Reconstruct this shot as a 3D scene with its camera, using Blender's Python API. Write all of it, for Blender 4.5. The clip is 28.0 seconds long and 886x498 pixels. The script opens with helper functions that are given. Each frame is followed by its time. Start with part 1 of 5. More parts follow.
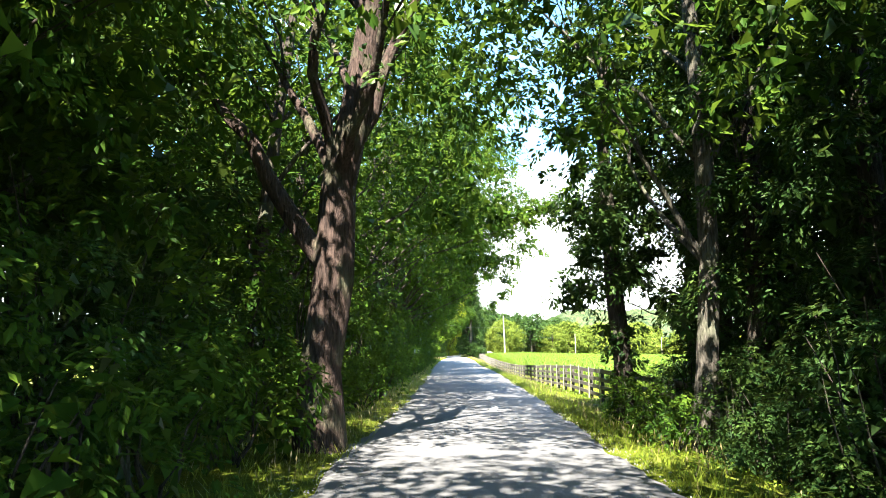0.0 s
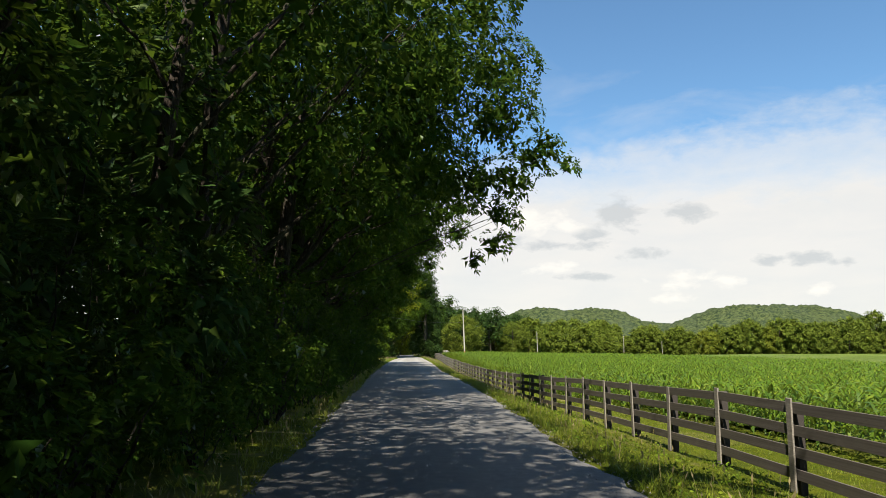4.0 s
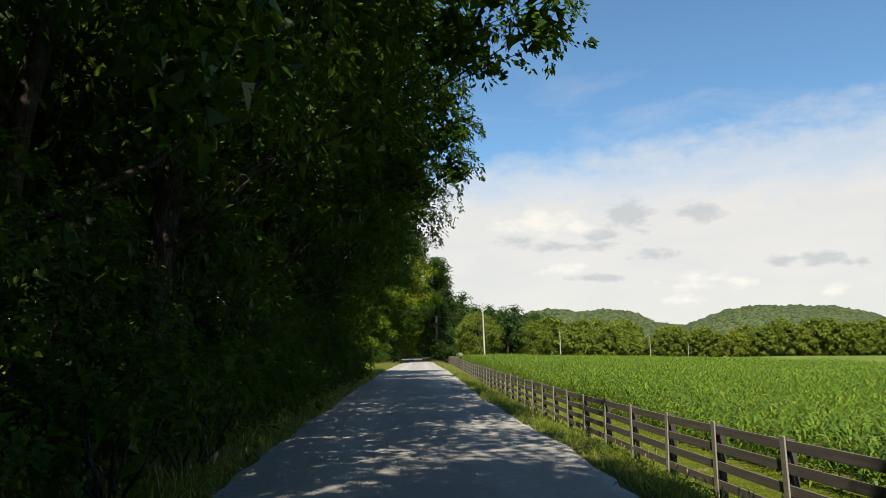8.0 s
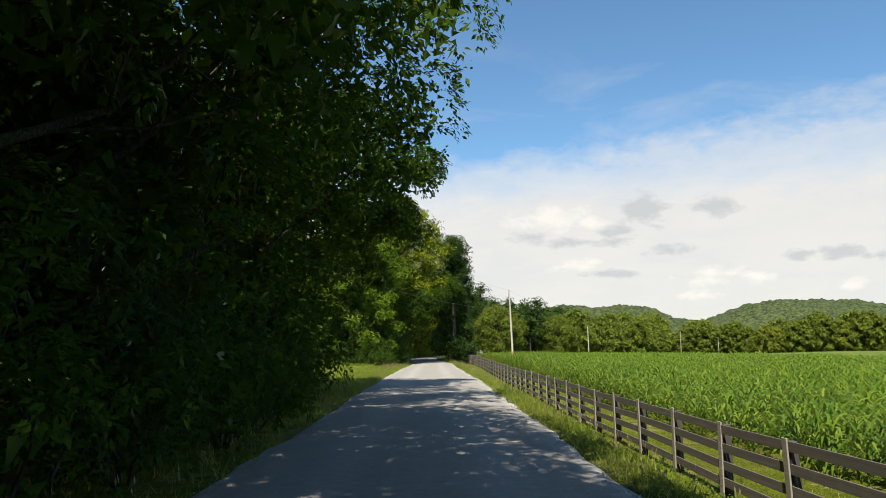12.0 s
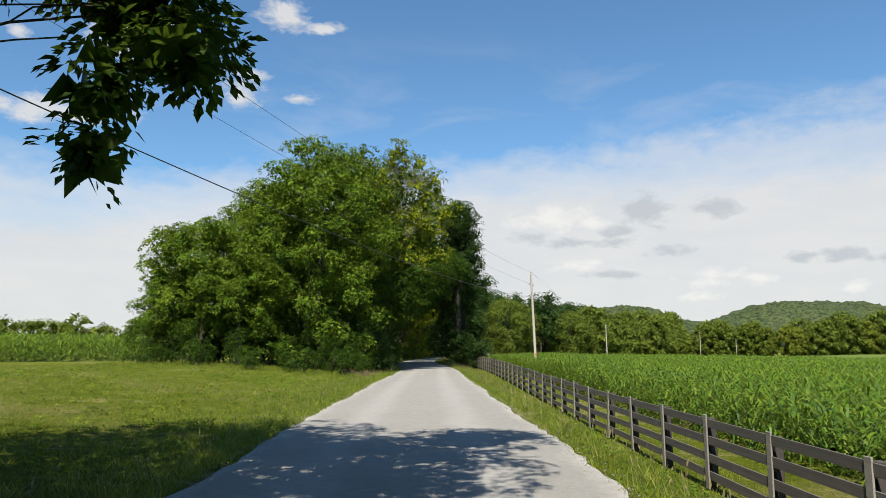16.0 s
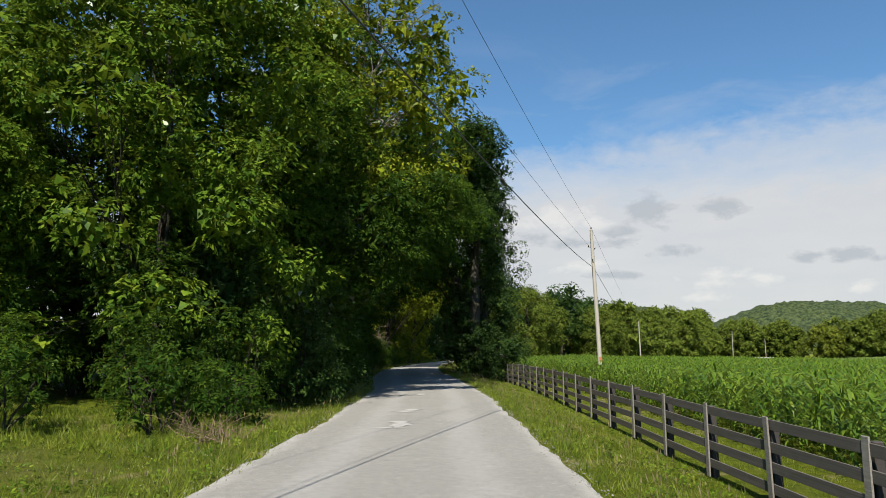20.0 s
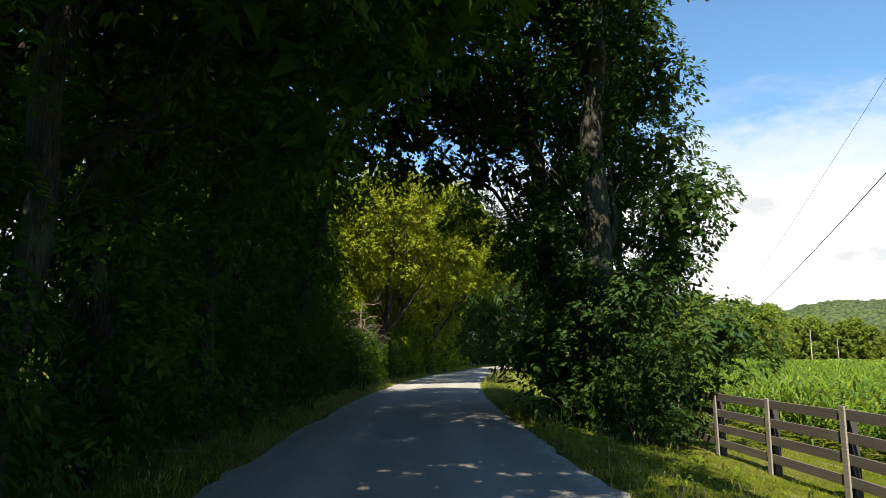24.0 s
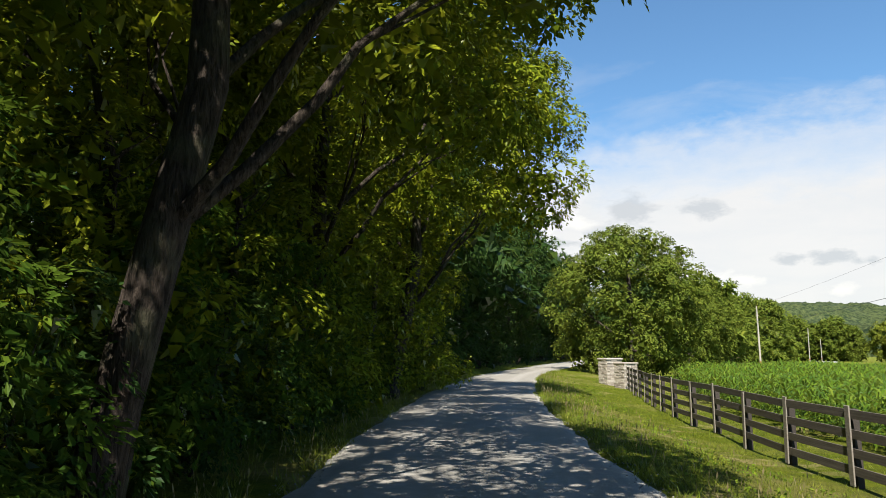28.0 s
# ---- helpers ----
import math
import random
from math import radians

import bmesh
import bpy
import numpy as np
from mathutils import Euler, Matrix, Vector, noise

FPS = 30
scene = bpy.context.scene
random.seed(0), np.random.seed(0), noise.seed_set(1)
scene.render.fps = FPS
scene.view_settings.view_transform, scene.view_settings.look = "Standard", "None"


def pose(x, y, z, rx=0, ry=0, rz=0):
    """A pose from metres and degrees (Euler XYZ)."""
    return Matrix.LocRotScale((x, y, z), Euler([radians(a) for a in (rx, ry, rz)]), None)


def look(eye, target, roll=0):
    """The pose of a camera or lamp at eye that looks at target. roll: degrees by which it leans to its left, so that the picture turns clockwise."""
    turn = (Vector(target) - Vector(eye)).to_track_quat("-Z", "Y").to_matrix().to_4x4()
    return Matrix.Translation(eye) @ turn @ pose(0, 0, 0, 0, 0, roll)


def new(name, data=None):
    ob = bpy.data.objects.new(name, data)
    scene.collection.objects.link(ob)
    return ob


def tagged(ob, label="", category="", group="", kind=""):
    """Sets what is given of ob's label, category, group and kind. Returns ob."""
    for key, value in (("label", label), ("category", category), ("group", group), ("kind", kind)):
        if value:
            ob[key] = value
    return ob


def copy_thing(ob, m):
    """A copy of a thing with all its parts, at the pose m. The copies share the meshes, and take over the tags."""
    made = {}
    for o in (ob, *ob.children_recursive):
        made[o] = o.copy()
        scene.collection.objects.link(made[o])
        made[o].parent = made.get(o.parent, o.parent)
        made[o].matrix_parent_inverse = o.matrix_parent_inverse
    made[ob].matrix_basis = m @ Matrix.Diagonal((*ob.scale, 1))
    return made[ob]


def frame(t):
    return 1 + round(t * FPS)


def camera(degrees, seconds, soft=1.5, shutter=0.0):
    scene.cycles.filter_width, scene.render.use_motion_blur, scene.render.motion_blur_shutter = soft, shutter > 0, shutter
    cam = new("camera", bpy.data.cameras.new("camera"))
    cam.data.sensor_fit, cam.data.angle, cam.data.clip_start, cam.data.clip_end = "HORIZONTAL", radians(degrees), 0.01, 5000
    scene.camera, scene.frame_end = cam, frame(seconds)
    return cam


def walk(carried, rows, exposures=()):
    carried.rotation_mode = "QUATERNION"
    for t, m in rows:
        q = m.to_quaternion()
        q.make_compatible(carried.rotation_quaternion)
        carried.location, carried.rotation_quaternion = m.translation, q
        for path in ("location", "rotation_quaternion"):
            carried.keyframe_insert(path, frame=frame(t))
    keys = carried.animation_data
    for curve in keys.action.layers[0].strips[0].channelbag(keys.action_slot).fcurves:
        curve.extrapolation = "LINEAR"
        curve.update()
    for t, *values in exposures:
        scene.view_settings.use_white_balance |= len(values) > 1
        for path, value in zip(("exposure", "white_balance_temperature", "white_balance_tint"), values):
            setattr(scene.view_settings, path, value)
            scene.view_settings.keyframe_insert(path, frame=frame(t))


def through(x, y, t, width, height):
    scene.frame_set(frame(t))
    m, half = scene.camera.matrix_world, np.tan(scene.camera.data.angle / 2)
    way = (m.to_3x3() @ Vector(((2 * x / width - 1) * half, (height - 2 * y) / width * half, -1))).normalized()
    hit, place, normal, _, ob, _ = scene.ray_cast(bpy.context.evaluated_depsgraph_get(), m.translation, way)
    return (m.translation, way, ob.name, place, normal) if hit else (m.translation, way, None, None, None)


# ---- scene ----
cam = camera(63.81, 28.0, soft=0.8)
PATH = [
    (0.0, pose(-0.161, -0.000, 1.6, 98.105, 0.388, 1.216)),
    (0.5, pose(-0.169, 2.914, 1.6, 98.070, 0.343, 0.856)),
    (1.0, pose(-0.171, 5.812, 1.6, 98.083, 0.425, 0.429)),
    (1.5, pose(-0.178, 8.745, 1.6, 98.116, 0.566, -0.307)),
    (2.0, pose(-0.148, 11.674, 1.6, 98.117, 0.585, -0.961)),
    (2.5, pose(-0.053, 14.417, 1.6, 98.097, 0.669, -1.500)),
    (3.0, pose(-0.021, 17.009, 1.6, 98.063, 0.596, -2.008)),
    (3.5, pose(-0.028, 19.640, 1.6, 98.022, 0.431, -2.337)),
    (5.5, pose(-0.111, 34.311, 1.6, 97.912, 0.233, -2.669)),
    (6.0, pose(-0.053, 37.603, 1.6, 98.012, 0.255, -2.707)),
    (6.5, pose(-0.000, 40.842, 1.6, 98.095, 0.344, -2.641)),
    (7.0, pose(0.035, 43.978, 1.6, 98.167, 0.340, -2.322)),
    (7.5, pose(0.049, 46.950, 1.6, 98.177, 0.331, -2.028)),
    (8.0, pose(0.042, 49.694, 1.6, 98.165, 0.441, -1.797)),
    (8.5, pose(0.058, 52.102, 1.6, 98.130, 0.481, -1.623)),
    (9.0, pose(0.074, 54.332, 1.6, 98.145, 0.538, -1.461)),
    (9.5, pose(0.068, 56.632, 1.6, 98.161, 0.646, -1.311)),
    (10.0, pose(0.022, 59.365, 1.6, 98.185, 0.718, -1.173)),
    (10.5, pose(-0.010, 62.319, 1.6, 98.167, 0.834, -1.048)),
    (11.0, pose(-0.019, 65.343, 1.6, 98.129, 0.885, -0.961)),
    (11.5, pose(-0.019, 68.360, 1.6, 98.042, 0.888, -0.840)),
    (12.0, pose(-0.029, 71.364, 1.6, 97.997, 0.823, -0.719)),
    (12.5, pose(-0.054, 74.381, 1.6, 98.047, 0.682, -0.575)),
    (14.5, pose(0.171, 85.758, 1.6, 98.035, 0.355, -0.296)),
    (15.0, pose(0.160, 88.991, 1.6, 97.968, 0.409, -0.512)),
    (15.5, pose(0.139, 92.267, 1.6, 97.971, 0.413, -0.700)),
    (16.0, pose(0.098, 95.600, 1.6, 97.993, 0.411, -0.783)),
    (16.5, pose(0.043, 99.026, 1.6, 98.030, 0.432, -0.749)),
    (17.0, pose(0.008, 102.524, 1.6, 98.051, 0.518, -0.643)),
    (17.5, pose(0.060, 106.029, 1.6, 98.069, 0.675, -0.575)),
    (18.0, pose(0.123, 109.575, 1.6, 98.097, 0.768, -0.528)),
    (18.5, pose(0.175, 113.189, 1.6, 98.154, 0.808, -0.518)),
    (19.0, pose(0.203, 116.925, 1.6, 98.153, 0.736, -0.547)),
    (19.5, pose(0.168, 120.807, 1.6, 98.136, 0.615, -0.599)),
    (20.0, pose(0.103, 124.745, 1.6, 98.102, 0.472, -0.613)),
    (20.5, pose(0.026, 128.770, 1.6, 98.067, 0.435, -0.628)),
    (22.5, pose(0.223, 144.555, 1.6, 98.196, -0.118, -0.146)),
    (23.0, pose(0.063, 148.608, 1.6, 98.241, 0.170, 0.093)),
    (23.5, pose(-0.134, 152.674, 1.6, 98.340, 0.444, 0.769)),
    (24.0, pose(-0.381, 156.739, 1.6, 98.277, 0.590, 1.665)),
    (24.5, pose(-0.678, 160.857, 1.6, 98.280, 0.566, 2.433)),
    (25.0, pose(-0.990, 164.872, 1.6, 98.341, 0.483, 2.892)),
    (25.5, pose(-1.303, 168.776, 1.6, 98.367, 0.463, 3.415)),
    (26.0, pose(-1.593, 172.558, 1.6, 98.386, 0.466, 3.466)),
    (26.5, pose(-1.849, 176.245, 1.6, 98.384, 0.451, 2.283)),
    (27.0, pose(-2.064, 179.914, 1.6, 98.312, 0.452, 0.836)),
    (27.5, pose(-2.199, 183.505, 1.6, 98.254, 0.315, -0.795)),
    (28.0, pose(-2.306, 187.101, 1.6, 98.155, 0.193, -2.245)),
]
EXPOSURES = [(0.0, 3.65, 6500, 10), (1.0, 3.55, 6400, 10), (2.0, 3.3, 6400, 10), (2.5, 2.6, 6500, 10), (3.0, 1.65, 6700, 10), (3.5, 1.35, 6900, 10), (5.5, 1.15, 6950, 10), (8.0, 1.15, 6950, 10),
             (12.5, 1.2, 6950, 10), (14.5, 1.25, 6900, 10), (15.0, 1.25, 6800, 10), (16.0, 1.05, 6600, 10), (17.0, 0.9, 6450, 10), (20.0, 0.9, 6500, 10), (22.5, 1.25, 6800, 10), (23.0, 1.35, 6900, 10),
             (24.0, 1.6, 7000, 10), (24.6, 1.9, 7600, 10), (25.0, 2.95, 8700, 10), (25.6, 3.5, 8900, 10), (26.1, 3.35, 8700, 10), (26.5, 2.4, 7600, 10), (27.0, 1.6, 7000, 10), (28.0, 1.3, 6700, 10)]
walk(cam, PATH, EXPOSURES)

# ---- world, sun ----
SUN_WAY = Vector((-0.155, -0.67, 0.95)).normalized()      # from the place towards the sun
world = bpy.data.worlds.new("sky_world")
scene.world = world
world.use_nodes = True
wn = world.node_tree
sky = wn.nodes.new("ShaderNodeTexSky")
sky.sky_type = 'NISHITA'
sky.sun_disc = False
sky.sun_elevation = math.asin(SUN_WAY.z)
sky.sun_rotation = math.atan2(SUN_WAY.x, SUN_WAY.y)
sky.air_density, sky.dust_density, sky.ozone_density = 1.0, 0.0, 2.0
wn.nodes["Background"].inputs["Strength"].default_value = 0.072
clear = wn.nodes.new("ShaderNodeMix")
clear.data_type, clear.blend_type = 'RGBA', 'MULTIPLY'
clear.inputs["Factor"].default_value = 1.0
clear.inputs[7].default_value = (0.67, 0.93, 1.05, 1)      # a clear, dry summer sky
wn.links.new(sky.outputs["Color"], clear.inputs[6])
wn.links.new(clear.outputs[2], wn.nodes["Background"].inputs["Color"])
sun = new("sun", bpy.data.lights.new("sun", 'SUN'))
sun.data.energy, sun.data.angle, sun.data.color = 5.0, radians(0.53), (1.0, 0.95, 0.86)
sun.matrix_world = look(SUN_WAY * 300, (0, 0, 0))

# ---- materials ----
MATS = {}


class Nodes:
    """Short hand for building a node material."""

    def __init__(self, name):
        self.mat = bpy.data.materials.new(name)
        self.mat.use_nodes = True
        self.tree = self.mat.node_tree
        self.tree.nodes.clear()
        self.out = self.tree.nodes.new("ShaderNodeOutputMaterial")
        MATS[name] = self.mat

    def add(self, kind, **values):
        n = self.tree.nodes.new(kind)
        for k, v in values.items():
            setattr(n, k, v)
        return n

    def put(self, node, socket, value):
        if isinstance(value, bpy.types.NodeSocket):
            self.tree.links.new(value, node.inputs[socket])
        else:
            node.inputs[socket].default_value = value

    def coords(self):
        return self.add("ShaderNodeTexCoord").outputs["Object"]

    def place(self):
        return self.add("ShaderNodeNewGeometry").outputs["Position"]

    def noise(self, scale, detail=4.0, rough=0.55, at=None, distortion=0.0):
        n = self.add("ShaderNodeTexNoise")
        self.put(n, "Vector", at if at is not None else self.place())
        self.put(n, "Scale", scale), self.put(n, "Detail", detail)
        self.put(n, "Roughness", rough), self.put(n, "Distortion", distortion)
        return n.outputs["Fac"]

    def ramp(self, fac, *stops):
        n = self.add("ShaderNodeValToRGB")
        while len(n.color_ramp.elements) < len(stops):
            n.color_ramp.elements.new(0.5)
        for e, (at, c) in zip(n.color_ramp.elements, stops):
            e.position = at
            e.color = (*c, 1) if not isinstance(c, (int, float)) else (c, c, c, 1)
        self.put(n, "Fac", fac)
        return n.outputs["Color"]

    def mix(self, fac, a, b, blend='MIX'):
        n = self.add("ShaderNodeMix", data_type='RGBA', blend_type=blend)
        self.put(n, "Factor", fac)
        for i, v in ((6, a), (7, b)):
            if isinstance(v, bpy.types.NodeSocket):
                self.tree.links.new(v, n.inputs[i])
            else:
                n.inputs[i].default_value = (*v, 1)
        return n.outputs[2]

    def math(self, op, a, b=0.0):
        n = self.add("ShaderNodeMath", operation=op)
        self.put(n, 0, a), self.put(n, 1, b)
        return n.outputs[0]

    def bump(self, height, strength=0.4, distance=0.02):
        n = self.add("ShaderNodeBump")
        self.put(n, "Height", height), self.put(n, "Strength", strength), self.put(n, "Distance", distance)
        return n.outputs["Normal"]

    def surface(self, colour, rough=0.8, normal=None, metal=0.0, spec=0.3):
        n = self.add("ShaderNodeBsdfPrincipled")
        self.put(n, "Base Color", colour if isinstance(colour, bpy.types.NodeSocket) else (*colour, 1))
        self.put(n, "Roughness", rough), self.put(n, "Metallic", metal), self.put(n, "Specular IOR Level", spec)
        if normal is not None:
            self.put(n, "Normal", normal)
        self.tree.links.new(n.outputs[0], self.out.inputs["Surface"])
        return self.mat


def leaf_material(name, dark, light, young, through=0.38, gloss=0.10):
    """Leaves: varied leaf by leaf, letting part of the light through."""
    n = Nodes(name)
    isl = n.add("ShaderNodeNewGeometry").outputs["Random Per Island"]
    c = n.ramp(isl, (0.0, dark), (0.45, light), (0.80, light), (1.0, young))
    big = n.noise(0.35, 2.0)
    c = n.mix(n.ramp(big, (0.35, 0.0), (0.7, 0.5)), c, light)
    clump = n.noise(1.7, 3.0)
    c = n.mix(n.ramp(clump, (0.38, 0.65), (0.50, 0.0)), c, dark)
    c = n.mix(n.ramp(clump, (0.52, 0.0), (0.66, 0.55)), c, young)
    back = n.mix(0.55, c, tuple(min(1, v * 1.9) for v in young))
    d, t, g = n.add("ShaderNodeBsdfDiffuse"), n.add("ShaderNodeBsdfTranslucent"), n.add("ShaderNodeBsdfGlossy")
    n.put(d, "Color", c), n.put(t, "Color", back), n.put(g, "Roughness", 0.38)
    n.put(g, "Color", (0.8, 0.85, 0.8, 1))
    a, b = n.add("ShaderNodeMixShader"), n.add("ShaderNodeMixShader")
    n.put(a, 0, through), n.put(a, 1, d.outputs[0]), n.put(a, 2, t.outputs[0])
    fr = n.add("ShaderNodeFresnel")
    n.put(fr, "IOR", 1.4)
    n.put(b, 0, n.math('MULTIPLY', fr.outputs[0], gloss * 1.6)), n.put(b, 1, a.outputs[0]), n.put(b, 2, g.outputs[0])
    n.tree.links.new(b.outputs[0], n.out.inputs["Surface"])
    return n.mat


# leaf green darkened to put the wood's shade into the colour
LEAF = leaf_material("leaf_green", (0.009, 0.025, 0.004), (0.027, 0.060, 0.008), (0.085, 0.128, 0.013), 0.32, 0.03)
# lighter copy for the meadow trees, with sunlight put into the colour
LEAF_MEADOW = leaf_material("leaf_sunlit_green", (0.020, 0.048, 0.006), (0.074, 0.128, 0.011), (0.16, 0.20, 0.017), 0.20, 0.04)
# yellow-green leaf, lightened to carry the sunlight on the trees at the bend
LEAF_YELLOW = leaf_material("leaf_yellow_green", (0.034, 0.060, 0.005), (0.135, 0.165, 0.011), (0.23, 0.24, 0.016), 0.16, 0.04)
# ivy leaf; also the wood's inner trees and bushes, coloured dark for shade
LEAF_DARK = leaf_material("leaf_ivy_and_shaded", (0.012, 0.030, 0.009), (0.028, 0.058, 0.014), (0.06, 0.09, 0.016), 0.28, 0.05)
LEAF_FAR = leaf_material("leaf_far", (0.045, 0.072, 0.012), (0.100, 0.134, 0.020), (0.15, 0.165, 0.025), 0.2, 0.03)
LEAF_FAR_LIGHT = leaf_material("leaf_far_light", (0.060, 0.080, 0.012), (0.12, 0.145, 0.018), (0.18, 0.18, 0.025), 0.2, 0.03)
CORN_LEAF = leaf_material("corn_leaf", (0.020, 0.054, 0.007), (0.074, 0.134, 0.011), (0.155, 0.195, 0.022), 0.34, 0.16)
GRASS_LEAF = leaf_material("grass_blade", (0.055, 0.098, 0.010), (0.135, 0.180, 0.017), (0.24, 0.235, 0.045), 0.4, 0.05)


def bark_material(name, a, b):
    n = Nodes(name)
    co = n.add("ShaderNodeMapping")
    n.put(co, "Vector", n.place()), n.put(co, "Scale", (1, 1, 0.18))
    ridge = n.noise(22, 5, 0.65, co.outputs[0], 0.6)
    c = n.mix(n.ramp(ridge, (0.35, 0.0), (0.65, 1.0)), a, b)
    c = n.mix(n.ramp(n.noise(1.6, 3), (0.5, 0.0), (0.75, 0.5)), c, (0.10, 0.12, 0.06))
    deep = n.math('ADD', ridge, n.math('MULTIPLY', n.noise(7, 4, 0.6, co.outputs[0], 1.0), 1.2))
    return n.surface(c, 0.92, n.bump(deep, 1.0, 0.07), spec=0.15)


BARK = bark_material("bark", (0.014, 0.011, 0.009), (0.070, 0.055, 0.044))
BARK_RED = bark_material("bark_reddish", (0.014, 0.009, 0.007), (0.064, 0.042, 0.033))
BARK_GREY = bark_material("bark_grey", (0.06, 0.052, 0.042), (0.20, 0.18, 0.145))
BARK_DULL = bark_material("bark_dull", (0.026, 0.022, 0.017), (0.105, 0.092, 0.072))
BARK_PALE = bark_material("bark_pale", (0.13, 0.11, 0.09), (0.36, 0.33, 0.28))


def ground_material():
    n = Nodes("meadow_grass")
    a = n.noise(0.22, 4)
    b = n.noise(3.1, 5, 0.65)
    c = n.mix(n.ramp(b, (0.3, 0.0), (0.7, 1.0)), (0.050, 0.076, 0.006), (0.135, 0.155, 0.010))
    c = n.mix(n.ramp(a, (0.50, 0.0), (0.68, 0.7)), c, (0.20, 0.175, 0.06))
    c = n.mix(n.ramp(n.noise(0.5, 5, 0.7, distortion=0.8), (0.57, 0.0), (0.66, 0.8)), c, (0.27, 0.225, 0.10))
    c = n.mix(n.ramp(n.noise(34, 4, 0.75), (0.50, 0.0), (0.70, 0.55)), c, (0.20, 0.21, 0.06))
    c = n.mix(n.ramp(n.noise(11, 5, 0.75), (0.32, 0.45), (0.48, 0.0)), c, (0.026, 0.046, 0.006))
    h = n.noise(30, 5, 0.75)
    return n.surface(c, 0.95, n.bump(h, 1.0, 0.10), spec=0.04)


GROUND = ground_material()


def road_material():
    """Worn chip seal: pale wheel tracks, darker middle and patches, gravel along the edges."""
    n = Nodes("chip_seal")
    at = n.add("ShaderNodeAttribute", attribute_name="across")
    u = at.outputs["Fac"]
    grit = n.noise(95, 3, 0.8)
    fine = n.noise(260, 2, 0.7)
    patch = n.noise(0.55, 5, 0.6)
    c = n.mix(n.ramp(grit, (0.32, 0.0), (0.68, 1.0)), (0.125, 0.12, 0.108), (0.285, 0.273, 0.24))
    c = n.mix(n.ramp(patch, (0.40, 0.0), (0.70, 0.45)), c, (0.24, 0.225, 0.20))
    wob = n.math('ADD', u, n.math('MULTIPLY', n.math('SUBTRACT', n.noise(0.7, 3), 0.5), 0.25))
    edge = n.ramp(n.math('ABSOLUTE', wob), (0.84, 0.0), (0.96, 0.75))
    c = n.mix(edge, c, (0.33, 0.315, 0.28))
    tr = n.math('ABSOLUTE', n.math('SUBTRACT', n.math('ABSOLUTE', wob), 0.42))
    c = n.mix(n.ramp(tr, (0.05, 0.35), (0.2, 0.0)), c, (0.31, 0.30, 0.28))
    stain = n.noise(1.9, 5, 0.7, distortion=1.5)
    c = n.mix(n.ramp(stain, (0.62, 0.0), (0.72, 0.35)), c, (0.10, 0.095, 0.09))
    mid = n.noise(7.0, 5, 0.75)
    c = n.mix(n.ramp(mid, (0.40, 0.30), (0.52, 0.0)), c, (0.15, 0.143, 0.13))
    c = n.mix(n.ramp(mid, (0.58, 0.0), (0.70, 0.35)), c, (0.40, 0.385, 0.345))
    # the first stretch is darker and smoother, fading out around y = 60
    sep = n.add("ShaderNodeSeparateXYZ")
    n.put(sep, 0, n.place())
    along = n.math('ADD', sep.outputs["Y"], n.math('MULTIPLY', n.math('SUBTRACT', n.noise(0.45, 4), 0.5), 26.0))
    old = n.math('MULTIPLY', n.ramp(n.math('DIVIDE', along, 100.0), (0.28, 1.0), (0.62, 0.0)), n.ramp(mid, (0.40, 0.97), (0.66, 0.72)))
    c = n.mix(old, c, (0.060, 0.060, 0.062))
    h = n.math('ADD', grit, n.math('MULTIPLY', fine, 0.5))
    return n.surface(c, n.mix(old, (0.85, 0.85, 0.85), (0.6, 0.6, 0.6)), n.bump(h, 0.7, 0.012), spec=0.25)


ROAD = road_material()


def wood_material(name, a, b, c2):
    n = Nodes(name)
    co = n.add("ShaderNodeMapping")
    n.put(co, "Vector", n.coords()), n.put(co, "Scale", (9, 0.5, 9))
    g = n.noise(5, 6, 0.7, co.outputs[0], 0.8)
    rnd = n.add("ShaderNodeObjectInfo").outputs["Random"]
    c = n.mix(n.ramp(g, (0.3, 0.0), (0.7, 1.0)), a, b)
    c = n.mix(n.ramp(rnd, (0.0, 0.0), (1.0, 0.55)), c, c2)
    c = n.mix(n.ramp(n.noise(2.3, 4), (0.55, 0.0), (0.75, 0.5)), c, b)
    return n.surface(c, 0.82, n.bump(g, 0.5, 0.006), spec=0.3)


BOARD = wood_material("weathered_board", (0.045, 0.038, 0.032), (0.13, 0.115, 0.10), (0.075, 0.065, 0.055))
BATTEN = wood_material("weathered_batten", (0.11, 0.10, 0.085), (0.27, 0.245, 0.21), (0.17, 0.155, 0.135))
POST = wood_material("dark_post", (0.022, 0.018, 0.016), (0.06, 0.05, 0.043), (0.035, 0.03, 0.026))
POLE = wood_material("pole_wood", (0.27, 0.24, 0.195), (0.42, 0.385, 0.32), (0.36, 0.33, 0.28))


def plain(name, colour, rough=0.6, metal=0.0, scale=14.0, dirt=0.35):
    n = Nodes(name)
    k = n.noise(scale, 4, 0.6)
    c = n.mix(n.ramp(k, (0.35, 0.0), (0.75, dirt)), colour, tuple(v * 0.45 for v in colour))
    return n.surface(c, rough, n.bump(k, 0.15, 0.004), metal)


WIRE = plain("wire_black", (0.03, 0.03, 0.032), 0.5)
STEEL = plain("galvanised", (0.35, 0.36, 0.37), 0.45, 0.8)
PORCELAIN = plain("porcelain_brown", (0.09, 0.05, 0.035), 0.25)


